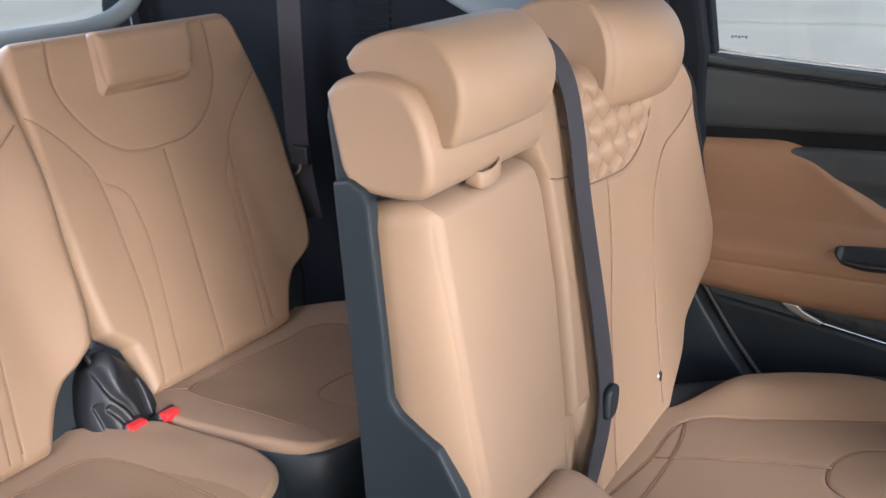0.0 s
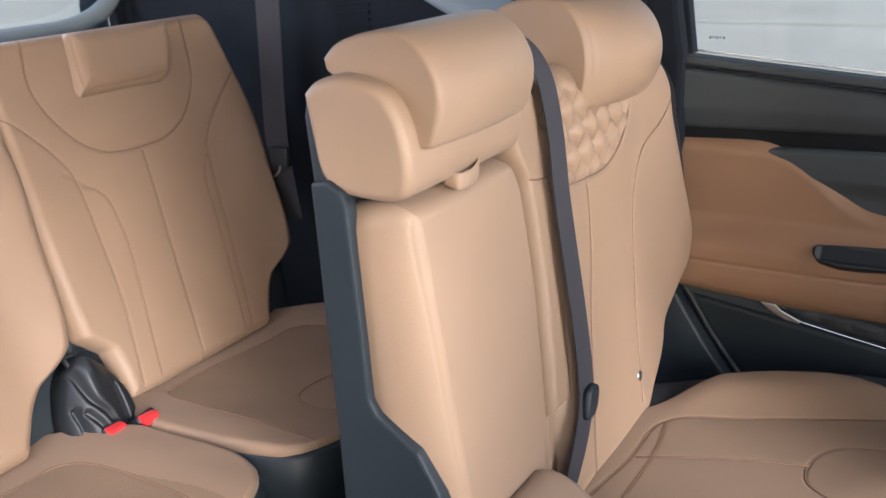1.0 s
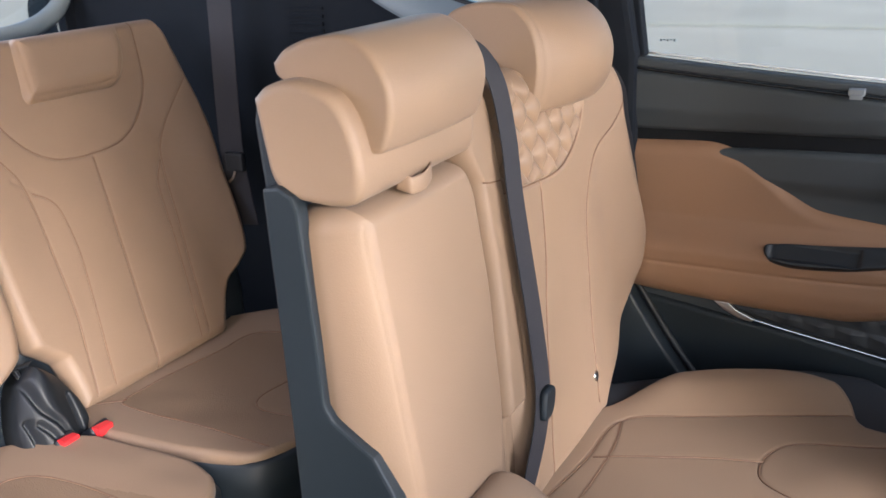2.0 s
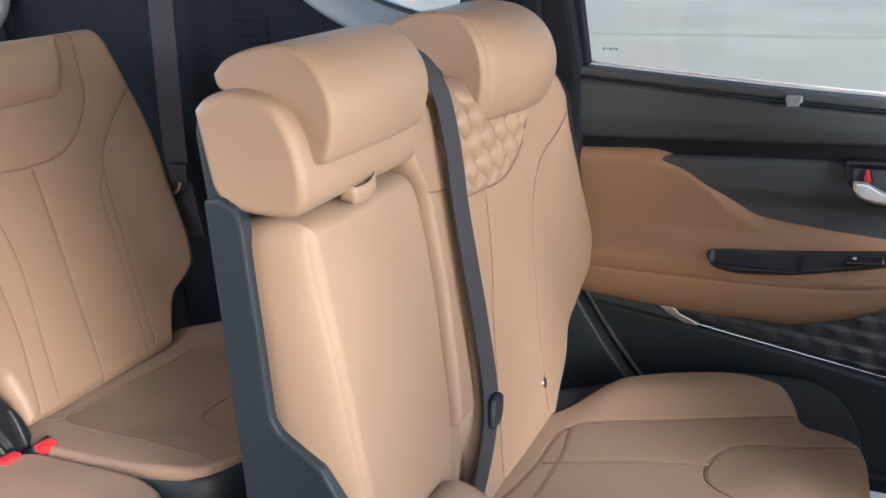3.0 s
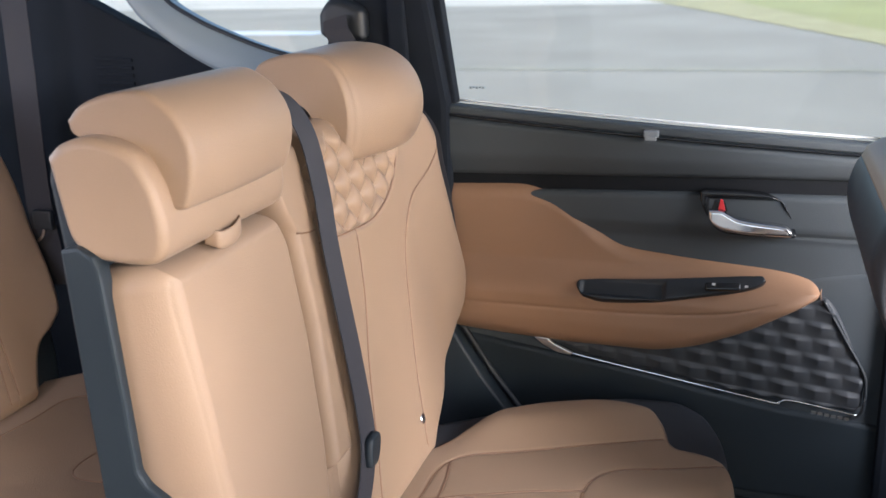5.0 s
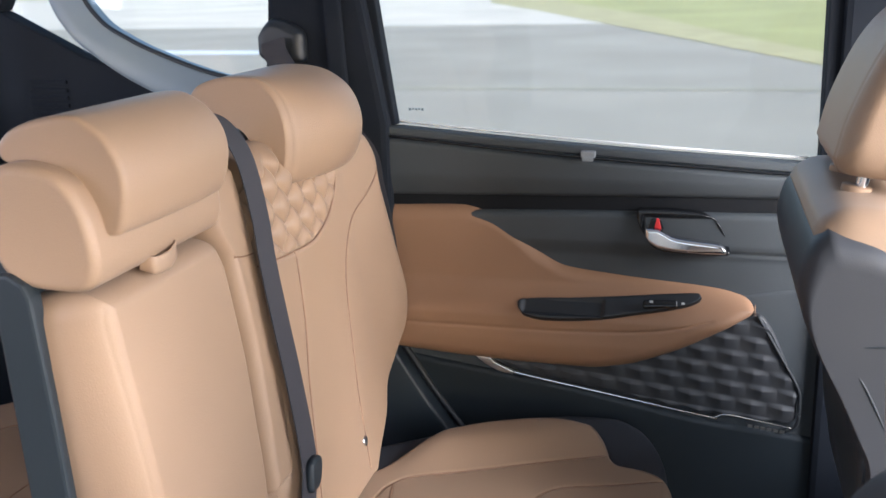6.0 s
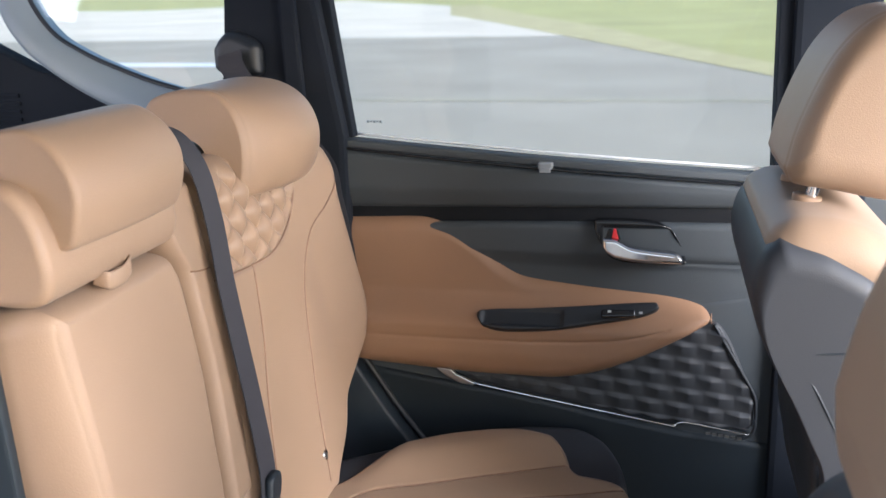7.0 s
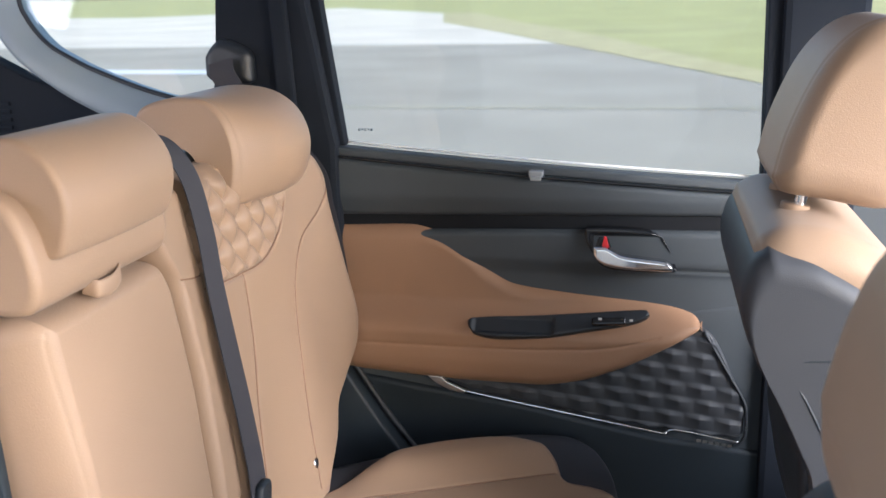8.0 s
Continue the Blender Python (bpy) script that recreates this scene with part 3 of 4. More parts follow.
def make_third_seat():
    s = base("third_row_seat", (-0.85, 0.3, 0.32), "tan leather third-row seat with low folding headrest", "car seat", "third row seats")
    neck = [(0.152, 0.60), (0.141, 0.568), (0.130, 0.512), (0.142, 0.458), (0.174, 0.404), (0.219, 0.372), (0.26, 0.363), (0.308, 0.361), (0.383, 0.368), (0.451, 0.404), (0.50, 0.462), (0.525, 0.53), (0.536, 0.576), (0.54, 0.60)]

    def relief(u, v):
        return 0.02 * step(0.47, 0.60, u) * step(0.6, 0.3, v) + 0.007 * step(0.16, 0.05, u) * step(0.6, 0.3, v) * step(0.0, 0.1, v)

    pad("backrest", LEATHER, s, B3_O, Y, B3_V, B3_N,
        [(-0.07, 0.055), (-0.02, 0.060), (0.03, 0.055), (0.055, 0.032), (0.075, 0.014), (0.12, 0.012), (0.3, 0.022), (0.608, 0.055)],
        [(-0.07, 0.445), (-0.03, 0.466), (0.03, 0.512), (0.05, 0.552), (0.075, 0.582), (0.25, 0.614), (0.45, 0.637), (0.608, 0.634)],
        0.034, 0.026, [(neck, 0.0026, 0.0040, 0.0008), ([(0.118, 0.352), (0.145, 0.330), (0.160, 0.318)], 0.004, 0.003, 0.0), ([(0.128, 0.325), (0.150, 0.318), (0.168, 0.322)], 0.004, 0.0025, 0.0), ([(0.307, 0.354), (0.285, 0.2), (0.246, -0.04), (0.24, -0.07)], 0.0022, 0.0046, 0.0006),
                      ([(0.035, 0.482), (0.060, 0.460), (0.092, 0.422), (0.120, 0.380), (0.136, 0.340), (0.137, 0.27), (0.132, 0.198), (0.121, 0.081), (0.092, -0.05)], 0.0024, 0.0032, 0.0006),
                      ([(0.148, 0.322), (0.172, 0.305), (0.186, 0.280), (0.188, 0.222), (0.182, 0.17), (0.162, 0.073), (0.135, -0.05)], 0.0022, 0.0024, 0.0002),
                      ([(0.612, 0.46), (0.545, 0.41), (0.485, 0.35), (0.462, 0.30), (0.43, 0.15), (0.385, -0.07)], 0.0024, 0.0032, 0.0006),
                      ([(0.459, 0.309), (0.430, 0.268), (0.415, 0.2), (0.40, 0.11), (0.365, -0.05)], 0.0022, 0.0024, 0.0002)],
        relief, 0.004, (0.02, 0.05), 280, 290, wave=0.0006, thread=SEAM)
    pad("back_shell", NAVY, s, B3_O - 0.039 * np.array(B3_N), Y, B3_V, B3_N,
        [(-0.10, -0.004), (0.3, 0.004), (0.605, 0.036)], [(-0.10, 0.53), (0.05, 0.585), (0.45, 0.625), (0.605, 0.61)], 0.02, 0.02, back=0.05, corner=(0.02, 0.06), nu=40, nv=50)
    head = pad("headrest", LEATHER, s, B3_O + 0.022 * np.array(B3_N), Y, B3_V, B3_N,
               [(0.474, 0.208), (0.53, 0.222), (0.602, 0.240)], [(0.474, 0.435), (0.50, 0.462), (0.55, 0.488), (0.602, 0.496)], 0.034, 0.036,
               [([(0.250, 0.60), (0.232, 0.51), (0.232, 0.490), (0.25, 0.486), (0.40, 0.486), (0.44, 0.50), (0.475, 0.55)], 0.0022, 0.0023, 0.0000)], None, 0.04, (0.022, 0.02), 90, 60)
    # cushion
    arc = [(0.40, -0.64), (0.31, -0.668), (0.253, -0.678), (0.217, -0.669), (0.201, -0.638), (0.206, -0.578), (0.215, -0.54)]
    pad("cushion", LEATHER, s, (0, 0, 0.632), Y, (1, 0, 0), (0, 0, 1),
        [(-1.0, 0.06), (-0.93, 0.055), (-0.88, 0.028), (-0.84, 0.016), (-0.70, 0.028), (-0.60, 0.048), (-0.555, 0.068), (-0.52, 0.11)], [(-1.0, 0.47), (-0.93, 0.53), (-0.88, 0.575), (-0.82, 0.60), (-0.64, 0.604), (-0.575, 0.585), (-0.545, 0.56), (-0.52, 0.51)],
        0.014, 0.014, [([(0.10, -0.50), (0.106, -0.7), (0.104, -0.85), (0.122, -0.892), (0.2, -0.895), (0.36, -0.876), (0.45, -0.86), (0.48, -0.76), (0.47, -0.5)], 0.0026, 0.0016, 0.0004),
                       (arc, 0.0026, 0.0026, 0.0006),
                       ([(0.06, -0.95), (0.125, -0.888)], 0.0022, 0.0023, 0.0002)],
        lambda u, v: 0.008 * step(0.2, 0.04, u) + 0.012 * step(0.42, 0.55, u), 0.003, (0.03, 0.06), 230, 210, wave=0.0008,
        thread=SEAM, zone=lambda u, v: within(u, v, [(0.10, -0.50), (0.106, -0.7), (0.104, -0.85), (0.122, -0.892), (0.2, -0.895), (0.36, -0.876), (0.45, -0.86), (0.48, -0.76), (0.47, -0.5)]), zone_mat=INSERT)
    pad("cushion_side", NAVY, s, (0, 0, 0.622), Y, (1, 0, 0), (0, 0, 1),
        [(-0.98, 0.05), (-0.84, 0.013), (-0.70, 0.024), (-0.6, 0.044), (-0.55, 0.064), (-0.512, 0.11)], [(-0.98, 0.5), (-0.85, 0.595), (-0.63, 0.606), (-0.57, 0.59), (-0.512, 0.52)], 0.006, 0.006, back=0.11, corner=(0.02, 0.05), nu=40, nv=40, label="dark leatherette side of the cushion")
    box("plinth", BLACK, s, (-0.96, 0.06, 0.318), (-0.58, 0.5, 0.5), 0.01)
    return s


third = make_third_seat()
copy_thing(third, pose(-0.85, 0.3 - 0.592, 0.32))

# folding hinge cover between the third-row seats
hinge = base("hinge_cover", (-0.92, -0.01, 0.62), "black ribbed plastic hinge cover between third-row backrests", "hinge cover")
pad("cover", BLACK, hinge, B3_O + np.array((0.042, -0.018, -0.005)), Y, B3_V, B3_N, [(-0.11, -0.060), (-0.04, -0.062), (0.03, -0.040), (0.078, -0.006)], [(-0.11, 0.055), (-0.04, 0.066), (0.03, 0.050), (0.075, 0.012)],
    0.03, 0.04, [([(-0.044, -0.075), (-0.046, -0.01)], 0.0045, 0.014, 0.0), ([(0.010, -0.10), (-0.002, -0.04), (-0.022, 0.0), (-0.026, 0.05)], 0.006, 0.013, 0.0), ([(-0.012, -0.10), (-0.022, -0.05), (-0.034, -0.02)], 0.005, 0.010, 0.0), ([(0.036, -0.06), (0.040, 0.0)], 0.0045, 0.013, 0.0)],
    lambda u, v: 0.009 * np.cos((u + 0.01) / 0.06 * np.pi * 1.2), 0.05, (0.01, 0.03), 90, 90)
tube("cord", GLOSS, hinge, [(-0.965, -0.03, 0.75), (-0.935, -0.028, 0.71), (-0.915, -0.01, 0.67), (-0.905, 0.005, 0.64)], 0.006, "dark cable along the hinge")
for y, x, turn in ((-0.032, -0.895, -4), (0.022, -0.875, 4)):
    b = base("belt_buckle", (x, y, 0.60), "black belt buckle with red release button", "belt buckle", "third row buckles")
    housing = pad("housing", BLACK, b, (x, y, 0.633), (0, 1, 0.1), (0.8, 0, 0.6), (-0.6, 0, 0.8), [(-0.05, -0.02), (0.035, -0.02)], [(-0.05, 0.02), (0.035, 0.02)], 0.008, 0.008, back=0.01, corner=(0.006, 0.006), nu=20, nv=24)
    box("release_button", RED, housing, (x + 0.026, y - 0.016, 0.634), (x + 0.046, y + 0.016, 0.650), 0.003, "red release button")

# third-row belt
belt3 = base("seat_belt", (-1.0, 0.62, 0.85), "charcoal webbing third-row seat belt hanging at the side", "seat belt")
strap("webbing", WEBBING, belt3, [(-1.005, 0.63, 1.50), (-1.008, 0.625, 1.27), (-1.012, 0.62, 1.05), (-1.010, 0.62, 0.94), (-1.0, 0.63, 0.80)], 0.058, (1, 0.1, 0))
latch = tube("latch_plate", CHROME, belt3, [(-1.0, 0.60, 0.965), (-0.99, 0.60, 0.945), (-0.995, 0.60, 0.92), (-1.01, 0.60, 0.905)], 0.004, "thin steel belt latch")
box("latch_body", BLACK, latch, (-1.015, 0.595, 0.93), (-0.968, 0.612, 0.972), 0.006, "black latch body")

# ---- folded second-row seat on the near side ----
folded = base("folded_rear_seat", (0.25, -0.4, 0.32), "tan leather second-row seat folded forward, grey back", "car seat")
FV, FN = (0.52, 0, 0.854), (0.854, 0, -0.52)
FO = np.array((0.325, -0.4, 0.71))
pad("back_panel", SEATGREY, folded, FO, Y, FV, (-0.854, 0, 0.52), [(-0.05, -0.10), (0.4, -0.10), (0.49, -0.06)], [(-0.05, 0.22), (0.4, 0.22), (0.49, 0.17)], 0.04, 0.06, back=0.03, corner=(0.03, 0.07), nu=50, nv=50, label="grey rear face of the folded backrest")
pad("backrest", LEATHER, folded, FO + 0.13 * np.array(FN), Y, FV, FN, [(-0.05, -0.23), (0.4, -0.23), (0.50, -0.18)], [(-0.05, 0.23), (0.4, 0.23), (0.50, 0.18)], 0.05, 0.06, back=0.035, corner=(0.03, 0.07), nu=50, nv=50)
box("base", BLACK, folded, (0.16, -0.62, 0.318), (0.5, -0.2, 0.68), 0.02)
fh = base("headrest", (0.58, -0.4, 1.1), "tan leather headrest of the folded seat", "headrest", "second row headrests")
bolster("pad", LEATHER, fh, [(0.538, 1.170), (0.545, 1.205), (0.554, 1.240), (0.570, 1.278), (0.61, 1.325), (0.68, 1.33), (0.70, 1.25), (0.68, 1.14), (0.63, 1.07), (0.575, 1.07), (0.545, 1.12)], -0.53, -0.24, 0.05, n=50, power=2.4)
for y in (-0.44, -0.36):
    tube("post", CHROME, fh, [(0.56, y, 1.03), (0.59, y, 1.07), (0.62, y, 1.12)], 0.006)

# ---- front seat ----
front = base("front_seat", (0.7, 0.36, 0.32), "front seat with grey back panel and tan leather top", "car seat")


def sweep_back(name, mat, profile, y0, y1, rnd, label=""):
    return bolster(name, mat, front, profile, y0, y1, rnd, label, n=60, power=2.2)


sweep_back("back_panel", SEATGREY, [(0.548, 1.170), (0.530, 1.150), (0.521, 1.112), (0.526, 1.075), (0.542, 1.035), (0.566, 0.990), (0.592, 0.935), (0.612, 0.885), (0.616, 0.80), (0.640, 0.70), (0.72, 0.70), (0.70, 0.95), (0.675, 1.10), (0.61, 1.155)], 0.130, 0.568, (0.035, 0.06), "smooth grey rear panel")
sweep_back("backrest", LEATHER, [(0.534, 1.160), (0.545, 1.178), (0.578, 1.190), (0.64, 1.180), (0.71, 1.13), (0.76, 1.0), (0.82, 0.75), (0.80, 0.62), (0.70, 0.62), (0.69, 0.85), (0.655, 1.05), (0.60, 1.12), (0.545, 1.150)], 0.142, 0.558, (0.05, 0.06))
sweep_back("lower_pocket", NAVY, [(0.612, 0.905), (0.622, 0.86), (0.640, 0.80), (0.66, 0.70), (0.64, 0.70), (0.612, 0.80), (0.604, 0.88)], 0.16, 0.54, 0.03, "dark map pocket on the seat back")
bolster("seat_cushion", LEATHER, front, [(0.70, 0.62), (0.72, 0.68), (0.9, 0.68), (1.15, 0.69), (1.2, 0.64), (1.15, 0.56), (0.75, 0.54)], 0.13, 0.58, 0.06, n=30)
box("base", BLACK, front, (0.72, 0.17, 0.318), (1.12, 0.53, 0.56), 0.02)
fr = base("headrest", (0.64, 0.36, 1.2), "tan leather front headrest on chrome posts", "headrest", "front headrest")
bolster("pad", LEATHER, fr, [(0.560, 1.230), (0.574, 1.29), (0.606, 1.365), (0.645, 1.408), (0.69, 1.420), (0.715, 1.40), (0.72, 1.32), (0.715, 1.22), (0.69, 1.194), (0.62, 1.204), (0.572, 1.212)], 0.225, 0.495, 0.05, n=70, power=2.3, seam=[(0.262, 0.003)])
for y in (0.28, 0.40):
    post = tube("post", CHROME, fr, [(0.588, y, 1.15), (0.594, y, 1.18), (0.602, y, 1.23)], 0.0075)
    tube("collar", LEATHER, post, [(0.590, y, 1.180), (0.591, y, 1.189), (0.592, y, 1.195)], 0.018, "tan plastic post collar", 4, 16)
tube("pocket_seam", NAVY, front, [(0.556, 0.142, 1.041), (0.574, 0.134, 1.041), (0.604, 0.130, 1.044), (0.634, 0.130, 1.047), (0.67, 0.134, 1.05)], 0.0012, "dark seam across the seat side", 6, 8)
tube("pocket_edge", NAVY, front, [(0.560, 0.142, 1.038), (0.588, 0.132, 1.010), (0.606, 0.130, 0.980), (0.63, 0.132, 0.93)], 0.0015, "dark pocket edge on the seat side", 6, 8)

# ---- far rear door ----
X, NY, Z = (1, 0, 0), (0, -1, 0), (0, 0, 1)
door = base("door_1", (0.2, 0.76, 0.42), "closed rear door with tan leather armrest and dark trim", "car door", kind="structure")
slab("door_core", NAVY, door, [(-0.22, 0.70), (-0.10, 0.52), (0.02, 0.42), (0.70, 0.42), (0.70, 1.10), (-0.22, 1.16)], "y", 0.752, 0.80, 0.006)


def sill(x):
    return 1.187 - 0.071 * (np.asarray(x) + 0.142) - 0.004 * np.sin((np.asarray(x) + 0.142) * 4.4)


SILL_X = (-0.22, -0.05, 0.15, 0.35, 0.55, 0.70)
pad("sill_ledge", CHARCOAL, door, (0, 0.732, 0), Z, X, NY, [(x, float(sill(x)) - 0.021) for x in SILL_X], [(x, float(sill(x)) - 0.003) for x in SILL_X],
    0.010, 0.005, back=0.02, corner=(0.002, 0.002), nu=16, nv=60, label="charcoal ledge under the glass")
pad("upper_trim", CHARCOAL, door, (0, 0.728, 0), Z, X, NY, [(-0.22, 1.050), (0.0, 1.055), (0.3, 1.062), (0.70, 1.07)], [(x, float(sill(x)) - 0.0235) for x in SILL_X],
    0.014, 0.012, (), lambda u, v: -0.014 * step(1.10, 1.05, u), 0.02, (0.005, 0.005), 60, 100, "soft charcoal upper door trim")
pad("dark_band", CARPET, door, (0, 0.7475, 0), Z, X, NY, [(-0.22, 1.0), (0.70, 0.88)], [(-0.22, 1.065), (0.3, 1.075), (0.70, 1.08)], 0.004, 0.01, back=0.01, nu=10, nv=20, label="recessed black band under the upper trim")
pad("middle_trim", CHARCOAL, door, (0, 0.733, 0), Z, X, NY, [(-0.012, 0.99), (0.05, 0.95), (0.15, 0.89), (0.45, 0.86), (0.70, 0.86)], [(-0.012, 1.029), (0.1, 1.033), (0.3, 1.038), (0.5, 1.042), (0.70, 1.046)],
    0.012, 0.012, [([(0.968, 0.44), (0.968, 0.55), (0.968, 0.72)], 0.002, 0.006, 0.0)], lambda u, v: -0.010 * step(0.985, 0.95, u), 0.02, (0.01, 0.004), 70, 90, label="charcoal trim panel around the door handle")
pad("lower_trim", CHARCOAL, door, (0, 0.742, 0), Z, X, NY, [(-0.20, 0.68), (-0.10, 0.55), (0.02, 0.46), (0.70, 0.44)], [(-0.20, 0.80), (0.0, 0.80), (0.35, 0.80), (0.5, 0.90), (0.70, 0.93)],
    0.01, 0.012, back=0.01, corner=(0.01, 0.004), nu=40, nv=60, label="dark lower door panel")
pad("map_pocket", NAVY, door, (0, 0.735, 0), Z, X, NY, [(-0.15, 0.60), (-0.05, 0.52), (0.05, 0.46), (0.64, 0.46)], [(-0.15, 0.742), (0.0, 0.722), (0.2, 0.694), (0.45, 0.650), (0.64, 0.632)],
    0.02, 0.014, back=0.02, corner=(0.01, 0.01), nu=50, nv=80, label="dark door pocket with moulded ridge")
LEA_TOP = [(-0.21, 1.034), (-0.1, 1.038), (-0.02, 1.041), (0.03, 1.030), (0.08, 1.000), (0.13, 0.960), (0.18, 0.936), (0.26, 0.925), (0.36, 0.917), (0.45, 0.908), (0.495, 0.893), (0.515, 0.872)]
LEA_BOT = [(-0.21, 0.765), (-0.124, 0.754), (0.0, 0.746), (0.12, 0.741), (0.22, 0.741), (0.29, 0.752), (0.37, 0.785), (0.45, 0.828), (0.50, 0.858), (0.515, 0.866)]


def ledge(u, v):
    """How far the armrest stands out of the leather panel (u: height, v: along the door)."""
    k = step(-0.24, -0.1, v) * 0.3 + 0.7
    return 0.042 * k * step(0.905, 0.842, u) - 0.012 * step(0.80, 0.74, u)


pad("leather_insert", LEATHER_DEEP, door, (0, 0.730, 0), Z, X, NY, LEA_BOT, LEA_TOP, 0.03, 0.03,
    [([(0.822, -0.21), (0.820, 0.0), (0.822, 0.2), (0.832, 0.34), (0.855, 0.44)], 0.0025, 0.002, 0.001)], ledge, 0.02, (0.01, 0.012), 130, 190, "tan leather door insert with armrest", wave=0.0004)


# recessed grip with window switch in the armrest
grip = pad("grip_recess", BLACK, door, (0, 0.700, 0.866), (0, 0.62, 0.785), X, (0, -0.785, 0.62),
    [(0.096, -0.008), (0.110, -0.022), (0.15, -0.028), (0.22, -0.024), (0.32, -0.006), (0.40, 0.014), (0.422, 0.026)], [(0.096, 0.004), (0.110, 0.010), (0.2, 0.016), (0.3, 0.026), (0.40, 0.037), (0.415, 0.038), (0.422, 0.034)],
    0.004, 0.005, extra=lambda u, v: 0.010 - 0.006 * step(0.255, 0.250, v) * step(0.10, 0.112, v) * step(-0.022, -0.016, u) * step(0.018, 0.008, u), back=0.016, corner=(0.005, 0.006), nu=40, nv=120, label="black grip recess with window switch")
pad("window_switch", GLOSS, grip, (0.352, 0.683, 0.886), (0, 0.62, 0.785), X, (0, -0.785, 0.62), [(-0.03, -0.006), (0.03, -0.002)], [(-0.03, 0.008), (0.03, 0.011)], 0.003, 0.004, back=0.006, corner=(0.003, 0.003), nu=14, nv=20, label="glossy black window switch")
for dx in (-0.012, 0.042):
    box("switch_mark", WHITE, grip, (0.346 + dx, 0.678, 0.8905), (0.352 + dx, 0.680, 0.894), 0, "pale switch symbol")
# embossed speaker panel
SPK_BOT = [(0.02, 0.736), (0.10, 0.716), (0.25, 0.692), (0.45, 0.664), (0.58, 0.656), (0.598, 0.662)]
SPK_TOP = [(0.02, 0.755), (0.10, 0.76), (0.25, 0.78), (0.45, 0.862), (0.517, 0.862), (0.598, 0.722)]


def emboss(u, v):
    """Staggered rows of sloping facets."""
    w = u + 0.10 * v
    k = np.floor(w / 0.030)
    r = w / 0.030 - k
    q = v / 0.054 + 0.5 * (k % 2) + 0.12 * np.sin(3.1 * k)
    q = q - np.floor(q)
    return 0.0068 * (1 - np.abs(2 * q - 1)) * np.minimum(r / 0.72, (1 - r) / 0.28)


speaker = pad("speaker_panel", SPEAKER, door, (0, 0.733, 0), Z, X, NY, SPK_BOT, SPK_TOP, 0.008, 0.008, extra=emboss, back=0.02, corner=(0.004, 0.01), nu=120, nv=260, label="dark panel embossed with diamond facets")
tube("chrome_strip", CHROME, door, [(0.022, 0.722, 0.746), (0.040, 0.722, 0.738), (0.064, 0.722, 0.724), (0.110, 0.722, 0.714), (0.255, 0.722, 0.691), (0.442, 0.722, 0.662), (0.458, 0.722, 0.663), (0.478, 0.722, 0.669), (0.54, 0.722, 0.661), (0.590, 0.722, 0.653)],
     lambda t: 0.006 - 0.0045 * min(1, t * 4.5) if t < 0.3 else 0.0022 - 0.0008 * t, "bright chrome trim strip", 10, 10, (0.6, 1.0))
slab("chrome_flare", SATIN, door, [(0.012, 0.747), (0.038, 0.748), (0.050, 0.737), (0.086, 0.7215), (0.082, 0.716), (0.056, 0.720), (0.028, 0.734)], "y", 0.716, 0.724, 0.0015, "satin flare at the end of the trim strip")
tube("panel_rim", BLACK, speaker, [(0.519, 0.731, 0.860), (0.557, 0.731, 0.795), (0.594, 0.731, 0.731), (0.600, 0.731, 0.70), (0.600, 0.731, 0.664), (0.592, 0.731, 0.648), (0.580, 0.731, 0.641)], 0.003, "thin dark rim", 8, 8)
for k in range(6):
    box("speaker_badge", SATIN, speaker, (0.515 + 0.011 * k, 0.7225, 0.6475 - 0.0012 * k), (0.523 + 0.011 * k, 0.7245, 0.6525 - 0.0012 * k), 0, "small unreadable silver lettering")
# handle
bezel = pad("handle_bezel", GLOSS, door, (0, 0.722, 0), Z, X, NY, [(0.304, 1.030), (0.315, 1.005), (0.33, 0.980), (0.36, 0.970), (0.42, 0.968), (0.466, 0.969)], [(0.304, 1.046), (0.36, 1.047), (0.40, 1.045), (0.435, 1.034), (0.455, 1.005), (0.466, 0.978)],
    0.004, 0.005, extra=lambda u, v: -0.012 * step(0.312, 0.322, v) * step(1.040, 1.030, u) * step(0.975, 0.985, u) * step(0.0, 0.02, 1.04 - u + (0.44 - v) * 1.5), back=0.016, corner=(0.006, 0.006), nu=60, nv=70, label="black recessed handle bowl")
pad("handle", CHROME, bezel, (0, 0.703, 0), Z, X, NY, [(0.319, 1.002), (0.328, 0.988), (0.345, 0.979), (0.38, 0.975), (0.42, 0.974), (0.460, 0.974)], [(0.319, 1.016), (0.34, 1.0165), (0.352, 1.011), (0.37, 1.003), (0.41, 0.998), (0.447, 0.994), (0.460, 0.984)],
    0.010, 0.008, extra=lambda u, v: -0.006 * step(0.40, 0.32, v), back=0.006, corner=(0.004, 0.005), nu=30, nv=60, label="satin chrome pull handle")
slab("lock_lever", GLOSS, bezel, [(0.324, 1.014), (0.352, 1.013), (0.346, 1.030), (0.330, 1.032)], "y", 0.716, 0.722, 0.002, "silver lock lever")
slab("lock_mark", RED, bezel, [(0.336, 1.017), (0.348, 1.015), (0.343, 1.034), (0.339, 1.035)], "y", 0.711, 0.716, 0.001, "red lock mark")

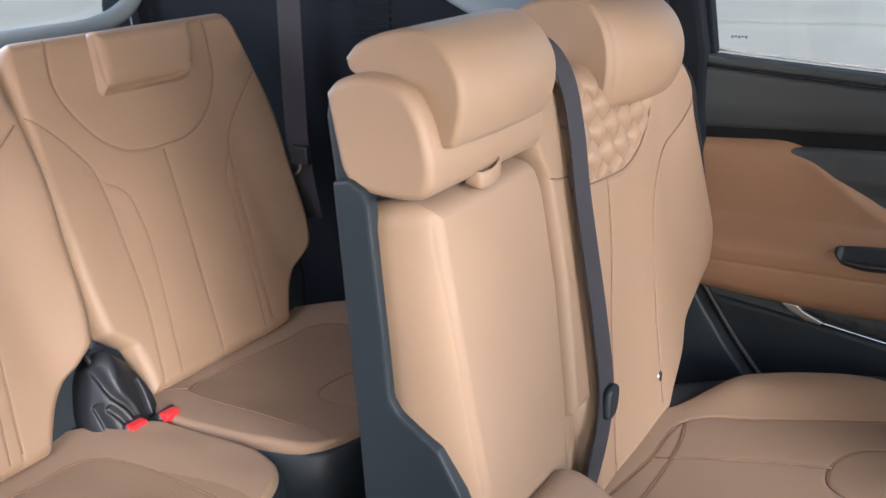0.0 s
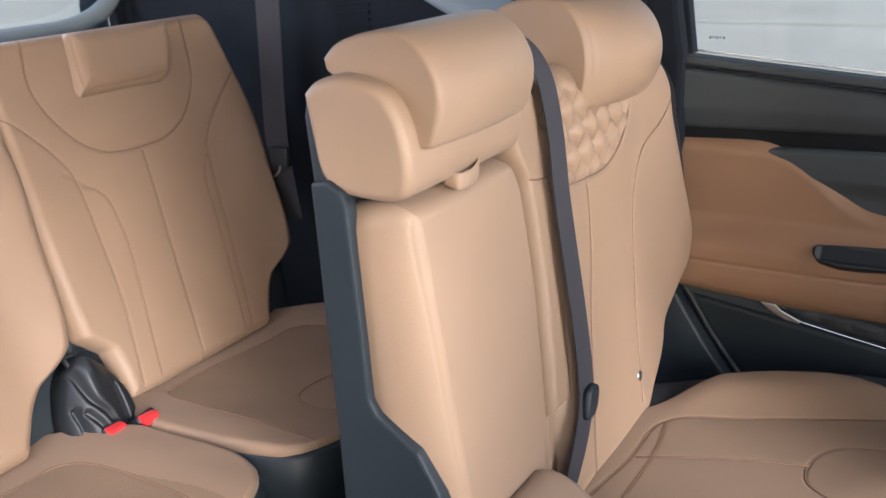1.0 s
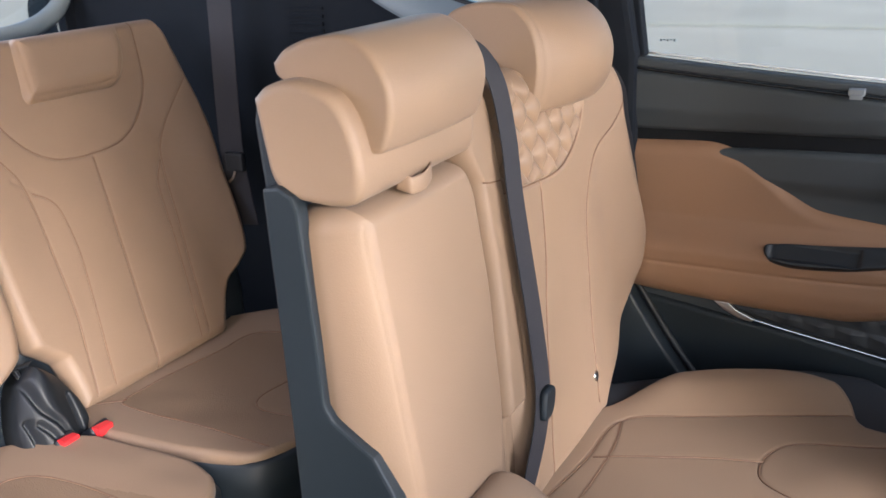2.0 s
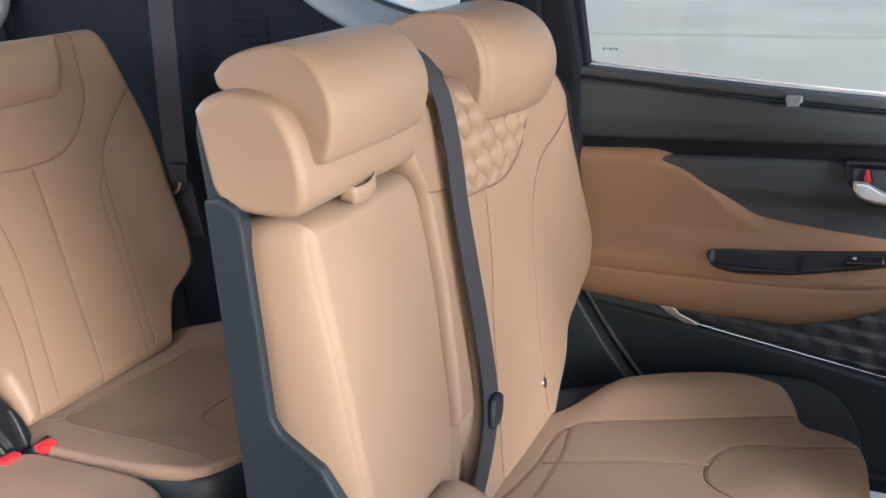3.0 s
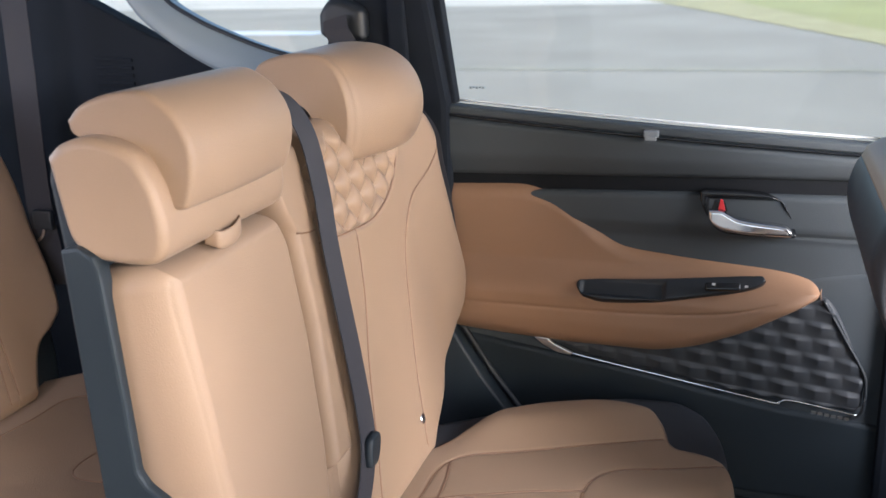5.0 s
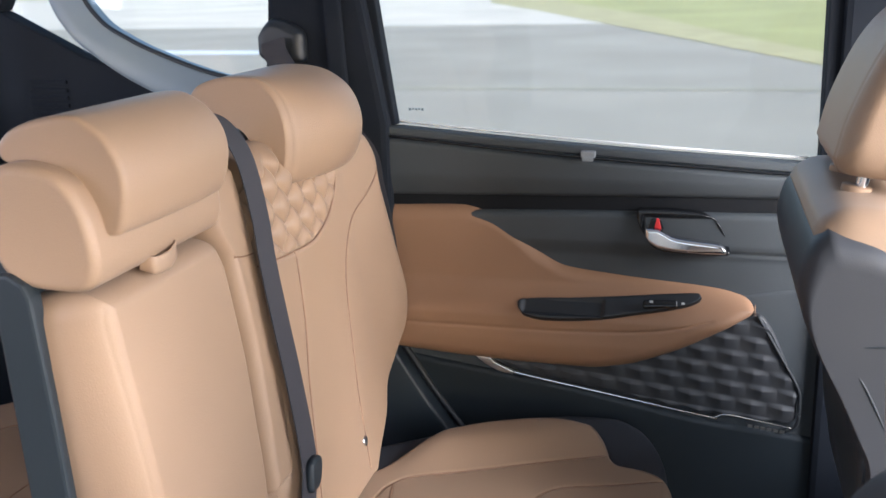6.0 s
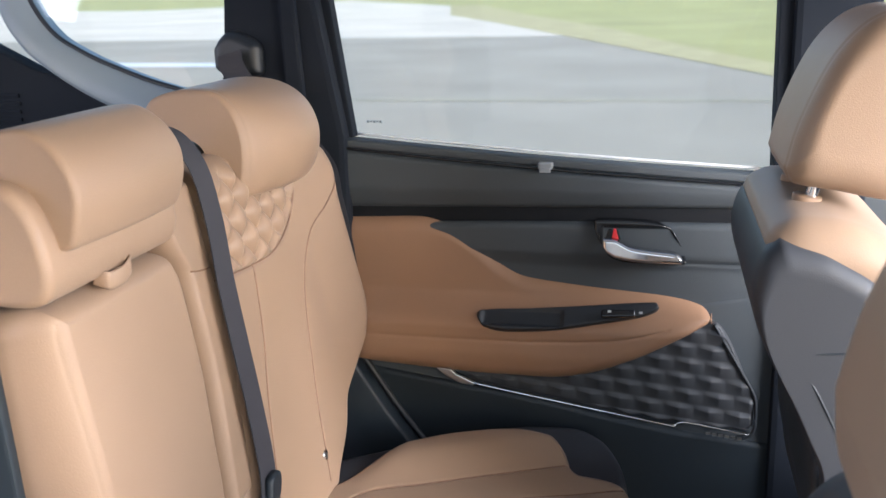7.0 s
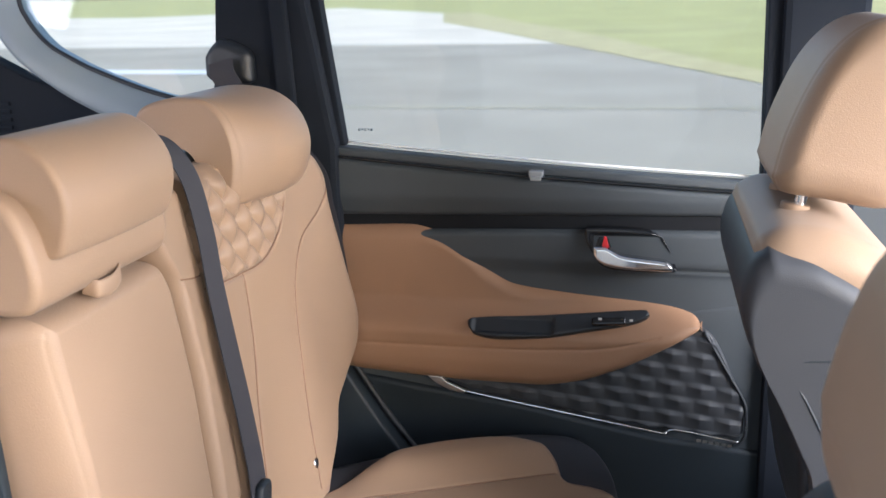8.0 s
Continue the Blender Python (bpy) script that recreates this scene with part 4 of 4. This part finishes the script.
# window of the door
window = base("window_1", (0.2, 0.765, 1.15), "closed rear door window with dark frame", "window", kind="structure")
slab("pane", GLASS, window, [(-0.20, 1.17), (0.70, 1.10), (0.70, 1.58), (-0.26, 1.58)], "y", 0.770, 0.774, 0).visible_shadow = False
slab("rear_frame", PILLAR, window, [(-0.165, 1.186), (-0.142, 1.184), (-0.176, 1.43), (-0.196, 1.60), (-0.225, 1.60)], "y", 0.745, 0.775, 0.003, "black rear window seal")
slab("front_frame", PILLAR, window, [(0.601, 1.12), (0.632, 1.12), (0.614, 1.60), (0.590, 1.60)], "y", 0.735, 0.785, 0.003, "black front window seal")
slab("top_frame", BLACK, window, [(-0.22, 1.56), (0.62, 1.56), (0.62, 1.62), (-0.22, 1.62)], "y", 0.735, 0.785, 0.003)
tube("sill_strip", WHITE, window, [(x, 0.764, float(sill(x)) + 0.002) for x in (-0.14, 0.0, 0.2, 0.4, 0.60)], 0.0022, "bright strip along the glass", 8, 8)
tube("sill_seal", BLACK, window, [(x, 0.756, float(sill(x)) - 0.008) for x in (-0.14, 0.0, 0.2, 0.4, 0.60)], 0.006, "black rubber glass seal", 8, 8)
# black rod in place of a cut groove; its colour gives the groove's shade
tube("sill_groove_line", GLOSS, door, [(x, 0.7275, float(sill(x)) - 0.0215 + 0.006 * max(0.0, 0.02 - x)) for x in (-0.20, -0.05, 0.1, 0.3, 0.5, 0.69)], 0.0026, "black rod drawn as the dark groove between ledge and upper trim", 8, 8)
clip = base("blind_hook", (0.214, 0.742, 1.13), "small clear grey sunblind hook on the window sill", "hook")
box("hook_plate", FROST, clip, (0.204, 0.718, 1.136), (0.230, 0.745, 1.148), 0.003)
box("hook_lip", FROST, clip, (0.207, 0.714, 1.131), (0.227, 0.719, 1.139), 0.002)
# printed marks on the glass
marks = base("glass_print", (-0.09, 0.768, 1.21), "small printed maker's marks on the glass", "marking")
for k in range(5):
    box("mark", GREYTRIM, marks, (-0.122 + 0.006 * k, 0.7675, 1.209 + 0.0015 * (k % 2)), (-0.118 + 0.006 * k, 0.7685, 1.2135), 0)

# pillar with belt guide
tagged(slab("pillar_rear", PILLAR, None, [(-0.23, 0.95), (-0.15, 0.95), (-0.150, 1.190), (-0.195, 1.45), (-0.225, 1.62), (-0.355, 1.62), (-0.378, 1.32), (-0.40, 1.22), (-0.36, 1.0)], "y", 0.715, 0.755, 0.012), "dark cloth-covered roof pillar behind the door", "pillar", kind="structure")
tagged(slab("pillar_trim", PILLAR, None, [(-0.260, 1.0), (-0.225, 1.0), (-0.216, 1.20), (-0.226, 1.40), (-0.236, 1.62), (-0.27, 1.62), (-0.258, 1.40), (-0.252, 1.20)], "y", 0.703, 0.722, 0.006), "charcoal edge trim of the rear pillar", "trim", kind="structure")
tagged(slab("pillar_front", PILLAR, None, [(0.628, 0.40), (0.75, 0.40), (0.75, 1.62), (0.615, 1.62)], "y", 0.72, 0.80, 0.012), "dark roof pillar ahead of the rear door", "pillar", kind="structure")
# out of view: mirror of the far pillar, added to cut light from the side
tagged(slab("pillar_near_unseen", PILLAR, None, [(-0.15, 1.0), (-0.150, 1.190), (-0.195, 1.45), (-0.225, 1.62), (-0.355, 1.62), (-0.378, 1.32), (-0.40, 1.0)], "y", -0.76, -0.71, 0.012), "dark unseen roof pillar, mirrored from the far side to block side light", "pillar", kind="structure")
guide = base("belt_guide", (-0.345, 0.70, 1.30), "black plastic seat belt guide on the pillar", "belt guide")
pad("cover", BLACK, guide, (0, 0.69, 0), Z, X, NY, [(-0.388, 1.31), (-0.37, 1.305), (-0.295, 1.30)], [(-0.388, 1.355), (-0.355, 1.382), (-0.295, 1.36)], 0.02, 0.02, back=0.01, corner=(0.015, 0.015), nu=30, nv=30)
strap("webbing", WEBBING, guide, [(-0.345, 0.675, 1.345), (-0.335, 0.668, 1.315), (-0.29, 0.68, 1.25), (-0.198, 0.705, 1.15), (-0.178, 0.705, 1.075), (-0.158, 0.700, 0.97), (-0.156, 0.698, 0.90), (-0.185, 0.695, 0.83)], 0.046, (1, 0, 0))
# quarter window with grey surround
quarter = base("window_2", (-0.6, 0.76, 1.25), "fixed rear quarter window with blue-grey surround", "window", kind="structure")
slab("pane", GLASS, quarter, [(-0.99, 1.38), (-0.80, 1.29), (-0.55, 1.215), (-0.36, 1.18), (-0.30, 1.60), (-0.9, 1.60)], "y", 0.772, 0.775, 0).visible_shadow = False
Q_IN = [(-0.33, 1.25), (-0.45, 1.262), (-0.543, 1.283), (-0.646, 1.320), (-0.70, 1.345), (-0.748, 1.374), (-0.785, 1.42), (-0.80, 1.47), (-0.80, 1.62)]
Q_OUT = [(-0.33, 1.155), (-0.45, 1.175), (-0.56, 1.212), (-0.68, 1.265), (-0.768, 1.321), (-0.81, 1.36), (-0.84, 1.41), (-0.855, 1.48), (-0.86, 1.62)]


def ribbon_frame(name, mat, parent, inner, outer, y_in, y_out, label):
    a, b = spline(inner, 6), spline(outer, 6)
    verts, n = [], len(a)
    for k in range(9):
        t = k / 8
        c = a * (1 - t) + b * t
        y = y_in + (y_out - y_in) * t + 0.012 * math.sin(math.pi * t) * -1
        verts += [(p[0], y, p[1]) for p in c]
    verts += [(p[0], 0.80, p[1]) for p in b] + [(p[0], 0.80, p[1]) for p in a]
    faces = [(k * n + i, k * n + i + 1, ((k + 1) % 11) * n + i + 1, ((k + 1) % 11) * n + i) for k in range(11) for i in range(n - 1)]
    return mesh_object(name, verts, faces, mat, parent, label)


ribbon_frame("surround", GREYTRIM, quarter, Q_IN, Q_OUT, 0.765, 0.735, "blue-grey plastic window surround")
tube("seal", BLACK, quarter, [(x, 0.766, z) for x, z in Q_IN], 0.005, "black window seal")
# tailgate glass
tail = base("window_3", (-1.66, 0, 1.15), "tailgate window with pale surround", "window", kind="structure")
slab("pane", GLASS, tail, [(-0.72, 1.18), (0.72, 1.18), (0.70, 1.60), (-0.70, 1.60)], "x", -1.605, -1.601, 0).visible_shadow = False
tube("lower_trim", GREYTRIM, tail, [(-1.565, -0.64, 1.212), (-1.565, 0.0, 1.212), (-1.565, 0.40, 1.210), (-1.565, 0.56, 1.212), (-1.565, 0.66, 1.238), (-1.565, 0.715, 1.29), (-1.565, 0.73, 1.40)], 0.021, "pale grey tailgate trim", flat=(0.7, 1.1))

# side trim details beside the third row
vent = base("air_vent", (-0.95, 0.75, 1.15), "black slatted air vent in the side trim", "air vent")
for k in range(6):
    box("slat", PILLAR, vent, (-0.93, 0.750, 1.175 + 0.016 * k), (-0.84, 0.760, 1.183 + 0.016 * k), 0.002)
# floor-side wedge between bench and door
tagged(slab("trim_wedge", NAVY, None, [(-0.30, 0.45), (0.05, 0.45), (0.02, 0.52), (-0.034, 0.594), (-0.081, 0.658), (-0.120, 0.718), (-0.143, 0.755), (-0.160, 0.80), (-0.30, 0.82)], "y", 0.690, 0.75, 0.006, smooth=True), "dark blue-grey wheel-arch trim beside the bench", "trim", kind="structure")
tagged(tube("door_seal", BLACK, None, [(-0.160, 0.731, 0.79), (-0.112, 0.731, 0.718), (-0.073, 0.731, 0.658), (-0.026, 0.731, 0.594), (0.03, 0.731, 0.52)], 0.006, "", 8, 10), "black rubber door seal", "seal", kind="structure")
